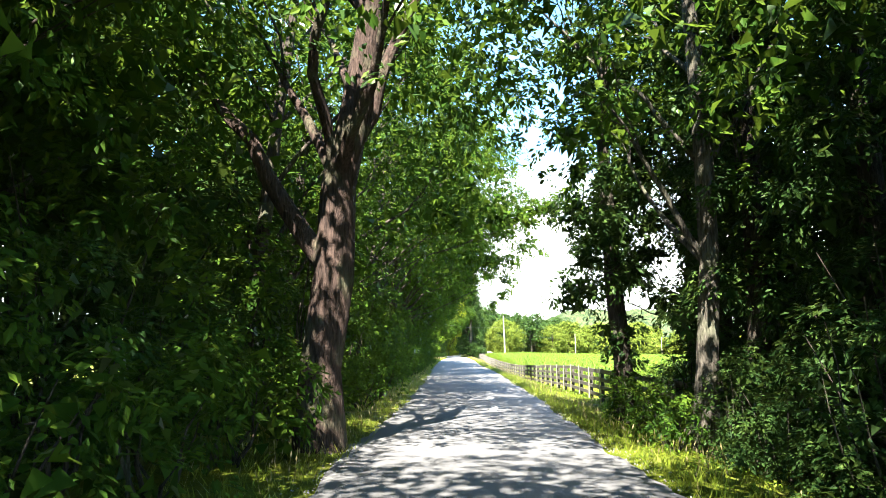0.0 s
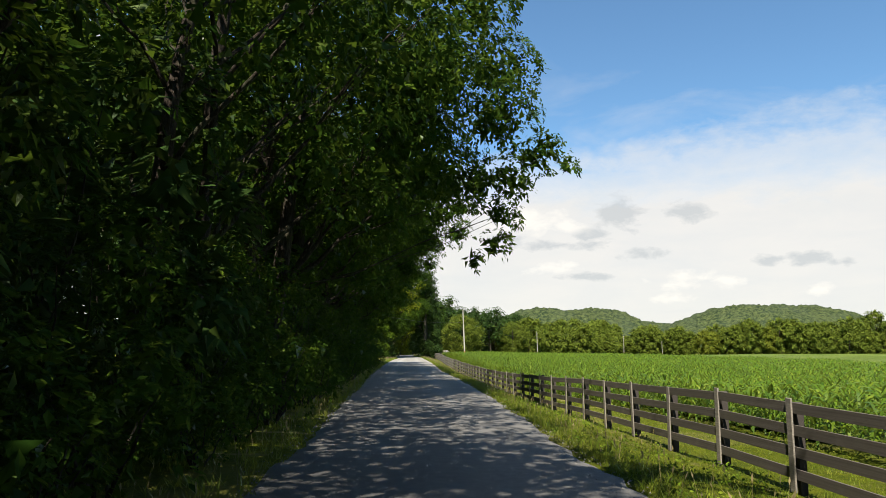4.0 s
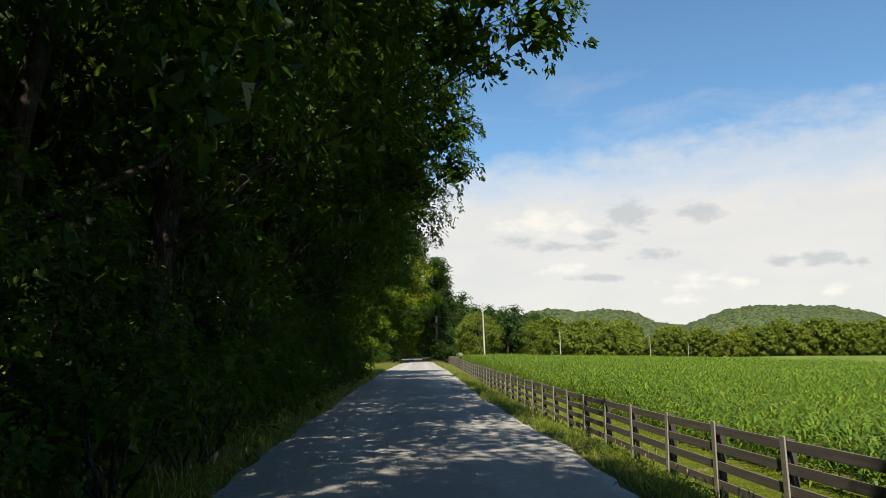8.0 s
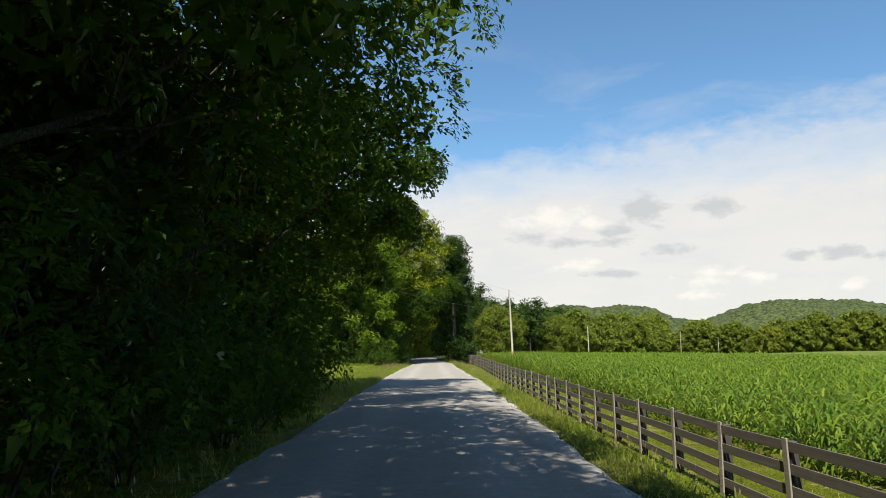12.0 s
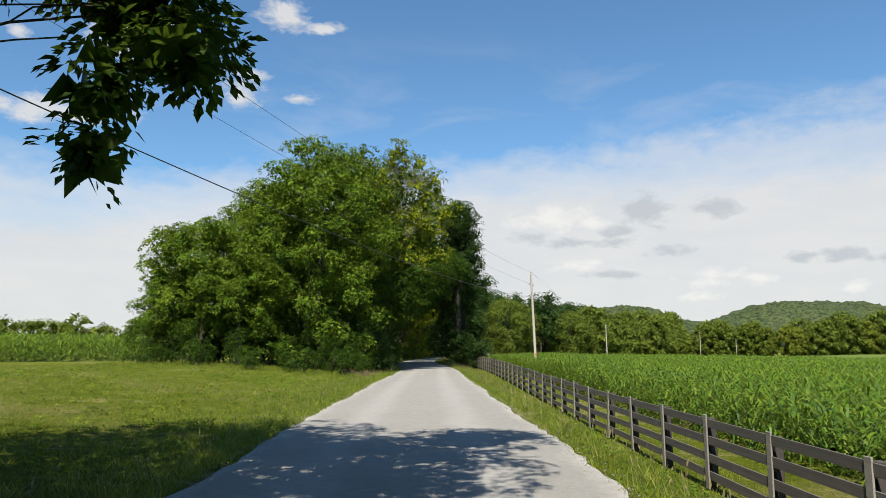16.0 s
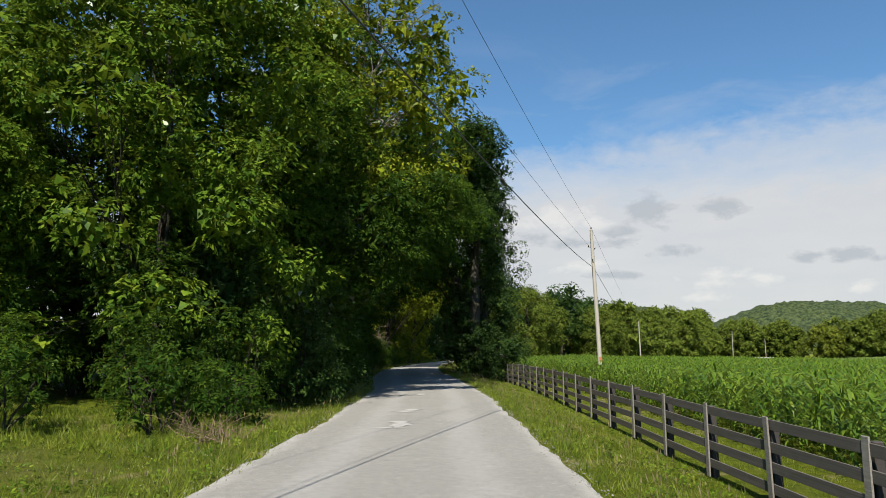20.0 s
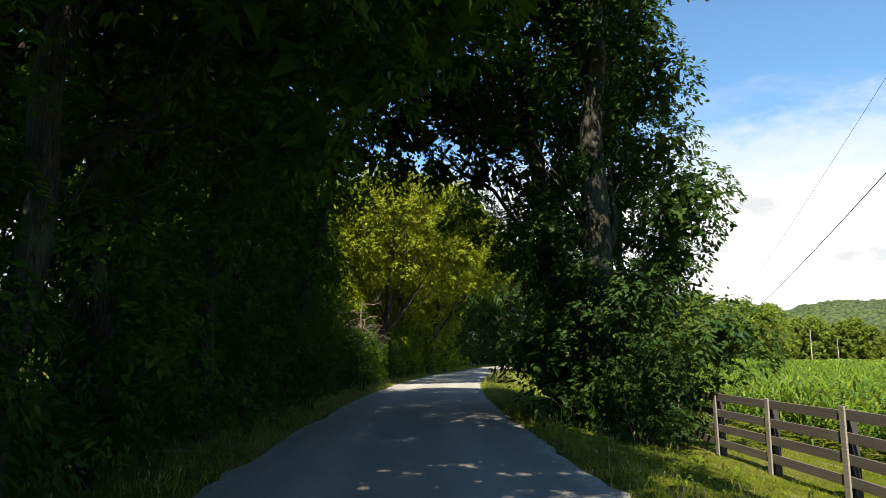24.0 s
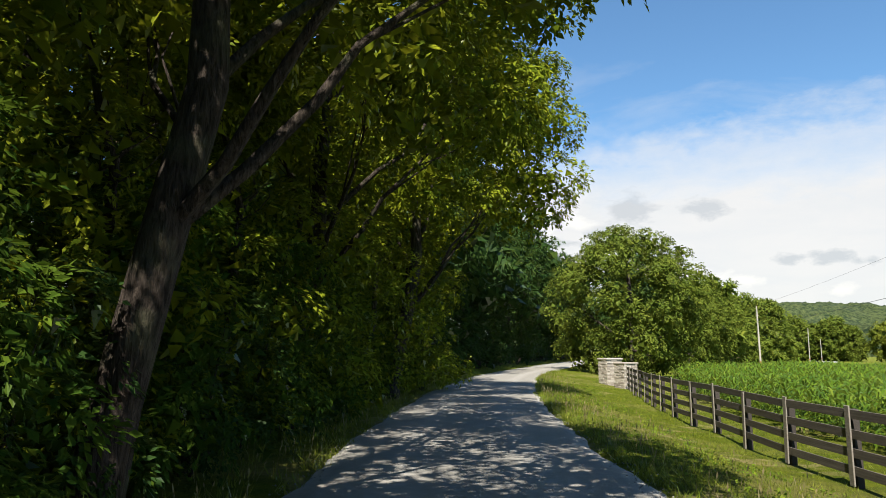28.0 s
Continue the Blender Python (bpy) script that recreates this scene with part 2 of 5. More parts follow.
def stone_material():
    n = Nodes("ledge_stone")
    rnd = n.add("ShaderNodeObjectInfo").outputs["Random"]
    c = n.ramp(rnd, (0.0, (0.24, 0.21, 0.175)), (0.5, (0.36, 0.325, 0.275)), (1.0, (0.46, 0.43, 0.37)))
    k = n.noise(11, 5, 0.7)
    c = n.mix(n.ramp(k, (0.4, 0.0), (0.75, 0.5)), c, (0.15, 0.13, 0.105))
    return n.surface(c, 0.9, n.bump(k, 0.6, 0.02))


STONE = stone_material()


def hill_material():
    """Far woods: uneven crowns with sun, shade and duller green haze painted in."""
    n = Nodes("wooded_hill")
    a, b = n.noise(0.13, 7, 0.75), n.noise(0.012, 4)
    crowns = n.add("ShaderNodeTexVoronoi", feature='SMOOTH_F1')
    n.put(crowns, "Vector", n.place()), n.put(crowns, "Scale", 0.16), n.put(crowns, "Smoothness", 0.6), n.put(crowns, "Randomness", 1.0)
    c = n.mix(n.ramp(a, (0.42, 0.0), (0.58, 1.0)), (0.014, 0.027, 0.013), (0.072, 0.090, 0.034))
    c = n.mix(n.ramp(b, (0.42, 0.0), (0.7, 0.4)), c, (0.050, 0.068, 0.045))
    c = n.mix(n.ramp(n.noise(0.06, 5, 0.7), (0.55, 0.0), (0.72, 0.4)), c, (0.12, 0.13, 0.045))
    h = n.math('SUBTRACT', a, n.math('MULTIPLY', crowns.outputs["Distance"], 0.5))
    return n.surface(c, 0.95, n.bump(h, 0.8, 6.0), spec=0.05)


HILL = hill_material()


def canopy_material():
    n = Nodes("corn_mass")
    co = n.add("ShaderNodeMapping")
    n.put(co, "Vector", n.place()), n.put(co, "Scale", (1.0, 0.45, 1.0))
    a, b = n.noise(3.2, 5, 0.7, co.outputs[0]), n.noise(0.05, 3)
    c = n.mix(n.ramp(a, (0.36, 0.0), (0.64, 1.0)), (0.026, 0.052, 0.006), (0.118, 0.160, 0.014))
    c = n.mix(n.ramp(b, (0.48, 0.0), (0.68, 0.5)), c, (0.17, 0.21, 0.045))
    return n.surface(c, 0.8, n.bump(a, 1.0, 0.35), spec=0.2)


CORN_MASS = canopy_material()


# clouds that can be told apart: bearing, height, half width and half height, in degrees
LOOSE_CLOUDS = [(-24.6, 22.3, 3.1, 1.4), (-20.2, 23.0, 1.6, 0.8), (-12.1, 25.2, 2.7, 1.1), (-8.5, 24.4, 2.0, 0.5), (-15.2, 19.5, 2.2, 1.3), (-14.6, 20.6, 1.5, 0.5), (-28.0, 16.6, 5.3, 1.2),
                (-30.5, 21.5, 0.9, 0.5), (-10.7, 19.2, 1.5, 0.5), (-32.4, 14.5, 0.7, 0.8), (-46, 21, 4, 2), (-58, 26, 5, 2)]
GREY_CLOUDS = [(21.8, 10.2, 1.8, 0.9), (16.3, 10.3, 2.3, 1.3), (14.2, 8.8, 2.8, 0.6), (11.8, 8.1, 4.1, 0.5), (7.6, 8.6, 1.9, 0.6), (18.2, 7.2, 1.7, 0.5), (13.9, 5.5, 2.7, 0.4), (27.2, 6.3, 1.2, 0.5), (29.6, 6.3, 1.5, 0.5), (32.1, 5.9, 1.1, 0.4)]
WHITE_CLOUDS = [(9.2, 10.0, 3.6, 1.1), (12.5, 9.4, 1.8, 0.8), (21.2, 5.2, 2.1, 0.8), (20.3, 3.7, 1.7, 0.4), (30.1, 4.0, 1.3, 0.6), (11.0, 6.4, 2.3, 0.6), (24.3, 4.9, 1.5, 0.5)]


def cloud_material():
    """White cloud bank, thick low down and breaking up higher, on a far shell; clear between the clouds."""
    n = Nodes("cloud")
    nv = n.add("ShaderNodeVectorMath", operation='NORMALIZE')
    n.put(nv, 0, n.coords())
    way = nv.outputs[0]
    sep = n.add("ShaderNodeSeparateXYZ")
    n.put(sep, 0, way)
    el, side = sep.outputs["Z"], sep.outputs["X"]
    flat = n.add("ShaderNodeMapping")
    n.put(flat, "Vector", way), n.put(flat, "Scale", (1, 1, 2.0))
    long_ = n.add("ShaderNodeMapping")
    n.put(long_, "Vector", way), n.put(long_, "Scale", (1, 1, 3.4))
    puffs = n.math('SUBTRACT', n.noise(26.0, 8, 0.62, flat.outputs[0], 0.2), 0.5)
    big = n.noise(2.6, 7, 0.55, long_.outputs[0], 0.25)
    bearing = n.math('DEGREES', n.math('ARCTAN2', side, sep.outputs["Y"]))
    rise = n.math('DEGREES', n.math('ARCSINE', el))

    def group(clouds, rough):
        """1 in the middle of the clouds of a list, below 0 outside them, with billowing edges."""
        best = None
        for a, e, w, h in clouds:
            x = n.math('DIVIDE', n.math('SUBTRACT', bearing, a), w)
            y = n.math('DIVIDE', n.math('SUBTRACT', rise, e), h)
            one = n.math('SUBTRACT', 1.0, n.math('SQRT', n.math('ADD', n.math('MULTIPLY', x, x), n.math('MULTIPLY', y, y))))
            best = one if best is None else n.math('MAXIMUM', best, one)
        return n.math('ADD', n.math('MAXIMUM', best, -2.0), n.math('MULTIPLY', puffs, rough))

    # the bank's upper edge rises to the right and frays into streaks
    top = n.math('ADD', 0.262, n.math('MULTIPLY', side, 0.055))
    low = n.math('MULTIPLY', n.math('SUBTRACT', top, el), 10.0)
    bank = n.math('ADD', low, n.math('MULTIPLY', n.math('SUBTRACT', big, 0.5), 1.5))
    bank = n.ramp(n.math('ADD', bank, n.math('MULTIPLY', puffs, 0.5)), (0.02, 0.0), (0.35, 0.55), (0.95, 0.95))
    streak = n.ramp(n.noise(4.2, 6, 0.6, long_.outputs[0], 0.5), (0.52, 0.0), (0.78, 0.45))
    streak = n.math('MULTIPLY', streak, n.ramp(el, (0.24, 1.0), (0.42, 0.0)))
    loose = n.ramp(group(LOOSE_CLOUDS, 2.8), (-0.25, 0.0), (0.75, 0.88))
    cover = n.math('MAXIMUM', n.math('MAXIMUM', bank, loose), streak)
    soft = n.ramp(n.noise(7.0, 6, 0.6, long_.outputs[0], 0.3), (0.35, (0.93, 0.955, 0.98)), (0.62, (1.0, 1.0, 1.0)))
    grey = n.ramp(group(GREY_CLOUDS, 3.4), (0.0, 0.0), (0.7, 0.85))
    white = n.ramp(group(WHITE_CLOUDS, 3.4), (0.0, 0.0), (0.8, 1.0))
    shade = n.mix(grey, soft, (0.70, 0.74, 0.78))
    shade = n.mix(n.math('MULTIPLY', white, n.math('SUBTRACT', 1.0, n.math('MULTIPLY', grey, 0.7))), shade, (1.16, 1.14, 1.10))
    e, t, m = n.add("ShaderNodeEmission"), n.add("ShaderNodeBsdfTransparent"), n.add("ShaderNodeMixShader")
    n.put(e, "Color", shade), n.put(e, "Strength", 0.375)
    n.put(m, 0, cover), n.put(m, 1, t.outputs[0]), n.put(m, 2, e.outputs[0])
    n.tree.links.new(m.outputs[0], n.out.inputs["Surface"])
    return n.mat


CLOUD = cloud_material()

# ---- mesh helpers ----
rng = np.random.default_rng(7)


def mesh_from(name, verts, faces, material, smooth=False):
    """A mesh from arrays; faces: one array, or a list of arrays with different numbers of corners."""
    verts = np.asarray(verts, np.float32)
    sets = [np.asarray(f, np.int32) for f in (faces if isinstance(faces, list) else [faces])]
    corners = np.concatenate([f.ravel() for f in sets])
    sizes = np.concatenate([np.full(len(f), f.shape[1], np.int32) for f in sets])
    me = bpy.data.meshes.new(name)
    me.vertices.add(len(verts)), me.loops.add(len(corners)), me.polygons.add(len(sizes))
    me.vertices.foreach_set("co", verts.ravel())
    me.loops.foreach_set("vertex_index", corners)
    me.polygons.foreach_set("loop_start", (np.cumsum(sizes) - sizes).astype(np.int32))
    me.polygons.foreach_set("use_smooth", np.full(len(sizes), smooth))
    me.update(calc_edges=True)
    me.materials.append(material)
    return me


def child(name, me, parent, label="", m=None):
    ob = new(name, me)
    ob.parent = parent
    if m is not None:
        ob.matrix_local = m
    if label:
        ob["label"] = label
    return ob


def from_bm(name, bm, material, smooth=False):
    me = bpy.data.meshes.new(name)
    bm.to_mesh(me)
    bm.free()
    me.materials.append(material)
    for p in me.polygons:
        p.use_smooth = smooth
    return me


def box_mesh(name, sx, sy, sz, material, bevel=0.006, z0=False):
    """A bevelled block; z0: standing on z = 0."""
    bm = bmesh.new()
    bmesh.ops.create_cube(bm, size=1, matrix=Matrix.Diagonal((sx, sy, sz, 1)))
    if z0:
        bmesh.ops.translate(bm, verts=bm.verts, vec=(0, 0, sz / 2))
    if bevel:
        bmesh.ops.bevel(bm, geom=list(bm.edges), offset=bevel, segments=1, affect='EDGES')
    return from_bm(name, bm, material)


def tube_arrays(path, radii, sides=8):
    path, radii = np.asarray(path, float), np.asarray(radii, float)
    way = np.gradient(path, axis=0)
    way /= np.linalg.norm(way, axis=1)[:, None] + 1e-9
    ref = np.where(np.abs(way[:, 2:3]) > 0.9, [[1.0, 0, 0]], [[0, 0, 1.0]])
    a = np.cross(way, ref)
    a /= np.linalg.norm(a, axis=1)[:, None] + 1e-9
    b = np.cross(way, a)
    ang = np.linspace(0, 2 * np.pi, sides, endpoint=False)
    ring = a[:, None] * np.cos(ang)[None, :, None] + b[:, None] * np.sin(ang)[None, :, None]
    v = (path[:, None] + ring * radii[:, None, None]).reshape(-1, 3)
    i = np.arange(len(path) - 1)[:, None] * sides
    j = np.arange(sides)[None]
    k = (j + 1) % sides
    f = np.stack([i + j, i + k, i + sides + k, i + sides + j], -1).reshape(-1, 4)
    return v, f


def joined(parts):
    vs, fs, n = [], [], 0
    for v, f in parts:
        vs.append(v), fs.append(np.asarray(f) + n)
        n += len(v)
    return np.concatenate(vs), np.concatenate(fs)


def unit(v):
    return v / (np.linalg.norm(v, axis=-1, keepdims=True) + 1e-9)


def leaves(centres, size, face=None, loose=0.7, width=0.48, seed=0, three=False):
    """One pointed, folded four-cornered leaf at each centre, lying roughly square to the directions in face."""
    r = np.random.default_rng(seed)
    n = len(centres)
    up = r.normal(size=(n, 3)) * loose + (np.array([0, 0, 0.6]) if face is None else face)
    up = unit(up)
    d = r.normal(size=(n, 3)) * 0.6 + [0, 0, -0.5]
    if face is not None:
        d = d + face * 0.5
    d = unit(d - up * (d * up).sum(1)[:, None])
    s = np.cross(d, up)
    L = (size * r.uniform(0.6, 1.3, n))[:, None]
    W = L * width * 0.5
    if three:
        v = np.stack([centres + s * W, centres + d * L * 1.1, centres - s * W], 1)
        return v.reshape(-1, 3), np.arange(3 * n).reshape(n, 3)
    v = np.stack([centres, centres + d * L * 0.42 + s * W + up * W * 0.3, centres + d * L, centres + d * L * 0.42 - s * W + up * W * 0.3], 1)
    return v.reshape(-1, 3), np.arange(4 * n).reshape(n, 4)


def wobble(a, b, k, amount, r):
    """A bent line of k points from a to b."""
    s = np.linspace(0, 1, k)[:, None]
    p = np.asarray(a) + (np.asarray(b) - np.asarray(a)) * s
    bend = r.normal(size=(k, 3)) * amount
    bend = np.cumsum(bend, axis=0) * np.sin(np.pi * s)
    return p + bend


def sprays(r, c, out, size, per, coarse=False, width=0.5):
    """Leafy sprays: at each place a drooping twig end with leaves to both sides, all lying roughly in one plane."""
    n = len(c)
    nrm = unit(out * 0.7 + [0, 0, 0.65] + r.normal(size=(n, 3)) * 0.28)
    d = out + r.normal(size=(n, 3)) * 0.45 + [0, 0, -0.12]
    d = unit(d - nrm * (d * nrm).sum(1)[:, None])
    s = np.cross(d, nrm)
    long_ = size * 3.0 * r.uniform(0.65, 1.4, n)
    u = r.random((n, per, 1))
    sgn = np.where(r.random((n, per, 1)) < 0.5, -1.0, 1.0)
    L, D, S, N = long_[:, None, None], d[:, None], s[:, None], nrm[:, None]
    p = c[:, None] + D * L * (u - 0.45) + S * sgn * L * 0.42 * r.random((n, per, 1)) * (1.05 - 0.6 * u) + N * (L * (0.10 - 0.3 * u ** 2) + r.normal(size=(n, per, 1)) * size * 0.25)
    way = unit(D * (0.35 + u) + S * sgn * (1.1 - u) + [0, 0, -0.15] + r.normal(size=(n, per, 3)) * 0.28)
    up = N + r.normal(size=(n, per, 3)) * 0.36
    up = unit(up - way * (up * way).sum(-1, keepdims=True))
    side = np.cross(way, up)
    p, way, up, side = (a.reshape(-1, 3) for a in (p, way, up, side))
    k = len(p)
    ln = (size * r.uniform(0.6, 1.3, k))[:, None]
    w = ln * width * 0.5
    if coarse:
        v = np.stack([p + side * w, p + way * ln * 1.1, p - side * w], 1)
        return v.reshape(-1, 3), np.arange(3 * k).reshape(k, 3)
    v = np.stack([p, p + way * ln * 0.42 + side * w + up * w * 0.3, p + way * ln, p + way * ln * 0.42 - side * w + up * w * 0.3], 1)
    return v.reshape(-1, 3), np.arange(4 * k).reshape(k, 4)


def lobed_crown(r, lobes, lobe_r, centre, count, size, inner, inner_size, floor, seed, flat=0.8, share=None, coarse=False):
    """Sprays of leaves on the open outsides of many lobes, and a denser heart of larger leaves."""
    lobes, lobe_r = np.asarray(lobes), np.asarray(lobe_r)
    share = lobe_r ** 2 * (1 if share is None else share)
    share = share / share.sum()
    per = 15
    want = max(4, count // per)
    m = want * 3
    pick = r.choice(len(lobes), m, p=share)
    out = unit((lobes - centre) * [1, 1, 0.8])[pick]
    w = unit(r.normal(size=(m, 3)) + out * 0.45 + [0, 0, 0.6])
    rad = lobe_r[pick] * (1.0 - 0.30 * r.random(m) ** 1.5 + 0.05 * np.abs(r.normal(size=m)))
    c = lobes[pick] + w * rad[:, None] * [1, 1, flat]
    # the sprays that lie deepest inside other lobes are left out
    gap = np.full(m, 9.0)
    for lo, lr in zip(lobes, lobe_r):
        gap = np.minimum(gap, np.linalg.norm((c - lo) / [1, 1, flat], axis=1) / lr)
    floor = np.broadcast_to(np.asarray(floor, float), (len(lobes),))
    ok = c[:, 2] > floor[pick] + size * 1.2 + np.abs(r.normal(size=m)) * 0.2
    order = np.argsort(np.where(ok, -(gap + 0.35 * r.random(m)), 99.0))[:want]
    order = order[ok[order]]
    v1, f1 = sprays(r, c[order], w[order], size, per, coarse)
    pick = r.choice(len(lobes), inner, p=share)
    pts = lobes[pick] + unit(r.normal(size=(inner, 3))) * (lobe_r[pick] * 0.66 * r.random(inner) ** 0.45)[:, None] * [1, 1, flat]
    ok = pts[:, 2] > floor[pick] + inner_size * 0.5
    v2, f2 = leaves(pts[ok], inner_size, None, 0.8, 0.8, seed + 2, three=True)
    return np.concatenate([v1, v2]), [f1, f2 + len(v1)]


def build_tree(name, label, seed, height, radius, base, trunk_r, count, size, leaf, bark=BARK, limbs=8, lean=0.0,
               lobes_n=26, inner=3800, inner_size=0.25, group="", category="tree", bare=0, reach=0.36, off=0.0, column=False, forks=(), extra=(), stem=0.86, twig=2, heavy=5.0, flat=0.8, coarse=False, clear=()):
    """A tree: trunk, limbs to the crown's lobes, and a crown of small leaves. base: the height of its lowest leaves."""
    r = np.random.default_rng(seed)
    root = new(name)
    tagged(root, label, category, group)
    top = np.array([lean * height * 0.3 + off * 0.8, r.uniform(-0.4, 0.4), height * stem])
    path = wobble((0, 0, -0.3), top, 9, 0.12, r)
    rad = trunk_r * np.array([1.45, 1.08, 1.0, 0.92, 0.82, 0.68, 0.5, 0.32, 0.12])
    v, f = tube_arrays(path, rad, 10)
    v += r.normal(size=v.shape) * trunk_r * 0.05
    child("trunk", mesh_from("trunk", v, f, bark, True), root)
    crown_h = height - base
    centre = np.array([lean * height * 0.15 + off, 0, base + crown_h * 0.5])
    k = np.arange(lobes_n) + 0.5
    zz = 1 - (2.0 if column or base < 0.1 else 1.86) * k / lobes_n
    ang = np.pi * (1 + 5 ** 0.5) * k + r.normal(size=lobes_n) * 0.3
    ring = np.sqrt(1 - zz ** 2) if not column else np.sqrt(1 - np.maximum(0.0, zz) ** 3) * r.uniform(0.3, 1.0, lobes_n)
    shell = r.uniform(0.56, 0.84, lobes_n)
    tops = np.where(zz > 0, 1.0, 0.92)
    lobes = centre + np.stack([np.cos(ang) * ring * radius * shell, np.sin(ang) * ring * radius * shell, zz * crown_h * 0.5 * (0.93 if column or base < 0.1 else shell * tops)], 1)
    lobe_r = radius * reach * r.uniform(0.6, 1.25, lobes_n)
    if clear:
        keep = ~((lobes[:, 2] > clear[2]) & (lobes[:, 2] < clear[3]) & ((lobes[:, :2] - path[4, :2]) @ np.array(clear[:2]) > 0.75))
        lobes, lobe_r, lobes_n = lobes[keep], lobe_r[keep], int(keep.sum())
    if extra:
        lobes = np.concatenate([lobes, np.array([e[:3] for e in extra], float)])
        lobe_r = np.concatenate([lobe_r, np.array([e[3] for e in extra], float)])
    for i in list(np.argsort(r.random(lobes_n))[:limbs]) + list(range(lobes_n, len(lobes), twig)):
        lo = lobes[i]
        start_k = int(np.clip(8 * (lo[2] - np.hypot(lo[0], lo[1]) * 0.6) / height, 2, 7))
        start = path[start_k]
        p = wobble(start, start + (lo - start) * 0.92, 7, 0.11, r)
        rr = np.linspace(rad[start_k] * (0.42 if i < lobes_n else 0.12), 0.012, 7)
        parts = [tube_arrays(p, rr, 5)]
        for q in range(3):
            e = lo + unit(r.normal(size=3)) * lobe_r[i] * 0.62
            parts.append(tube_arrays(wobble(p[3 + q % 3], e, 5, 0.08, r), np.linspace(rr[4] * 0.6, 0.008, 5), 4))
        v, f = joined(parts)
        child("limb", mesh_from("limb", v, f, bark, True), root)
    for z0, e, fr0 in forks:
        s0 = path[int(np.argmin(np.abs(path[:, 2] - z0)))]
        parts = [tube_arrays(wobble(s0, e, 8, 0.10, r), np.linspace(fr0, fr0 * 0.35, 8), 8)]
        v, f = joined(parts)
        child("limb", mesh_from("limb", v, f, bark, True), root)
    for i in range(bare):
        a = r.uniform(0, 2 * np.pi)
        s0 = path[r.integers(4, 7)]
        e = s0 + np.array([np.cos(a) * radius * 0.75, np.sin(a) * radius * 0.75, height * r.uniform(0.1, 0.3)])
        parts = [tube_arrays(wobble(s0, e, 7, 0.15, r), np.linspace(0.07, 0.012, 7), 5)]
        for q in range(5):
            m = s0 + (e - s0) * r.uniform(0.4, 0.9)
            parts.append(tube_arrays(wobble(m, m + r.normal(size=3) * [0.8, 0.8, 0.5] + [0, 0, 0.7], 5, 0.06, r), np.linspace(0.03, 0.008, 5), 4))
        v, f = joined(parts)
        child("limb", mesh_from("limb", v, f, BARK_PALE, True), root, "bare grey limb")
    share = np.where(np.arange(len(lobes)) < lobes_n, 1.0, heavy)
    v, f = lobed_crown(r, lobes, lobe_r, centre, count, size, inner, inner_size, np.where(np.arange(len(lobes)) < lobes_n, base, 0.0), seed, flat, share, coarse)
    child("crown", mesh_from("crown", v, f, leaf), root)
    return root


def build_shrub(name, label, seed, height, radius, count, size, leaf, group="", inner=450, inner_size=0.4, coarse=False):
    r = np.random.default_rng(seed)
    root = new(name)
    tagged(root, label, "shrub", group)
    parts = []
    for i in range(7):
        a = r.uniform(0, 2 * np.pi)
        e = np.array([np.cos(a) * radius * 0.6, np.sin(a) * radius * 0.6, height * r.uniform(0.6, 0.95)])
        parts.append(tube_arrays(wobble((np.cos(a) * 0.12, np.sin(a) * 0.12, -0.1), e, 6, 0.08, r), np.linspace(0.03, 0.006, 6), 5))
    v, f = joined(parts)
    child("stem", mesh_from("stem", v, f, BARK, True), root, "thin woody stems")
    n = 30
    a = r.uniform(0, 2 * np.pi, n)
    zz = r.uniform(0.06, 0.92, n)
    rr = radius * 0.72 * r.uniform(0.4, 1.0, n) * (1.05 - 0.7 * np.maximum(0, zz - 0.5))
    lobes = np.stack([np.cos(a) * rr, np.sin(a) * rr, zz * height], 1)
    lobe_r = r.uniform(0.18, 0.42, n) * radius
    v, f = lobed_crown(r, lobes, lobe_r, np.array([0, 0, height * 0.3]), count, size, inner, inner_size, 0.0, seed, 0.9, None, coarse)
    child("foliage", mesh_from("foliage", v, f, leaf), root)
    return root


def put_copies(proto, spots, r, small=0.85, big=1.15, turn=180):
    """Stand the first at the first spot and copies at the rest. A spot: x, y and, if given, a scale."""
    for i, spot in enumerate(spots):
        x, y = spot[:2]
        s = spot[2] if len(spot) > 2 else r.uniform(small, big)
        m = pose(x, y, land(x, y), 0, 0, r.uniform(-turn, turn)) @ Matrix.Diagonal((s, s, s * r.uniform(0.93, 1.07), 1))
        if i == 0:
            first = m
        else:
            copy_thing(proto, m)
    proto.matrix_basis = first


# ---- the lie of the land ----
ROAD_LINE = np.array([(-60, 0.2, 2.2), (8, 0.15, 2.2), (26, 0.35, 2.2), (57, 0.15, 2.55), (73, -0.25, 2.52), (110, -0.33, 2.7), (132, -0.4, 2.45),
                      (145, -0.25, 2.3), (154, -0.2, 2.2), (165, -1.05, 2.52), (172, -1.62, 2.52), (187, -1.97, 2.3), (196, -1.68, 2.2), (210, -0.5, 2.15), (229, 2.6, 2.15), (241, 5.6, 2.15), (278, 17, 2.15), (330, 36, 2.15), (430, 76, 2.15)])
FENCE_LINE = np.array([(-20, 5.3), (40, 5.35), (90, 5.0), (140, 5.05), (165, 5.05), (188, 4.55), (196, 4.7), (202, 5.15), (212, 6.45), (222, 8.45), (228.5, 9.95)])
FENCE_BASE = np.array([(-20, -0.45), (36, -0.45), (66, -1.08), (92, -1.06), (106, -0.93), (119, -0.95), (139, -0.68), (162, -0.5), (184, -0.63), (200, -0.66), (230, -0.6), (300, -0.8)])


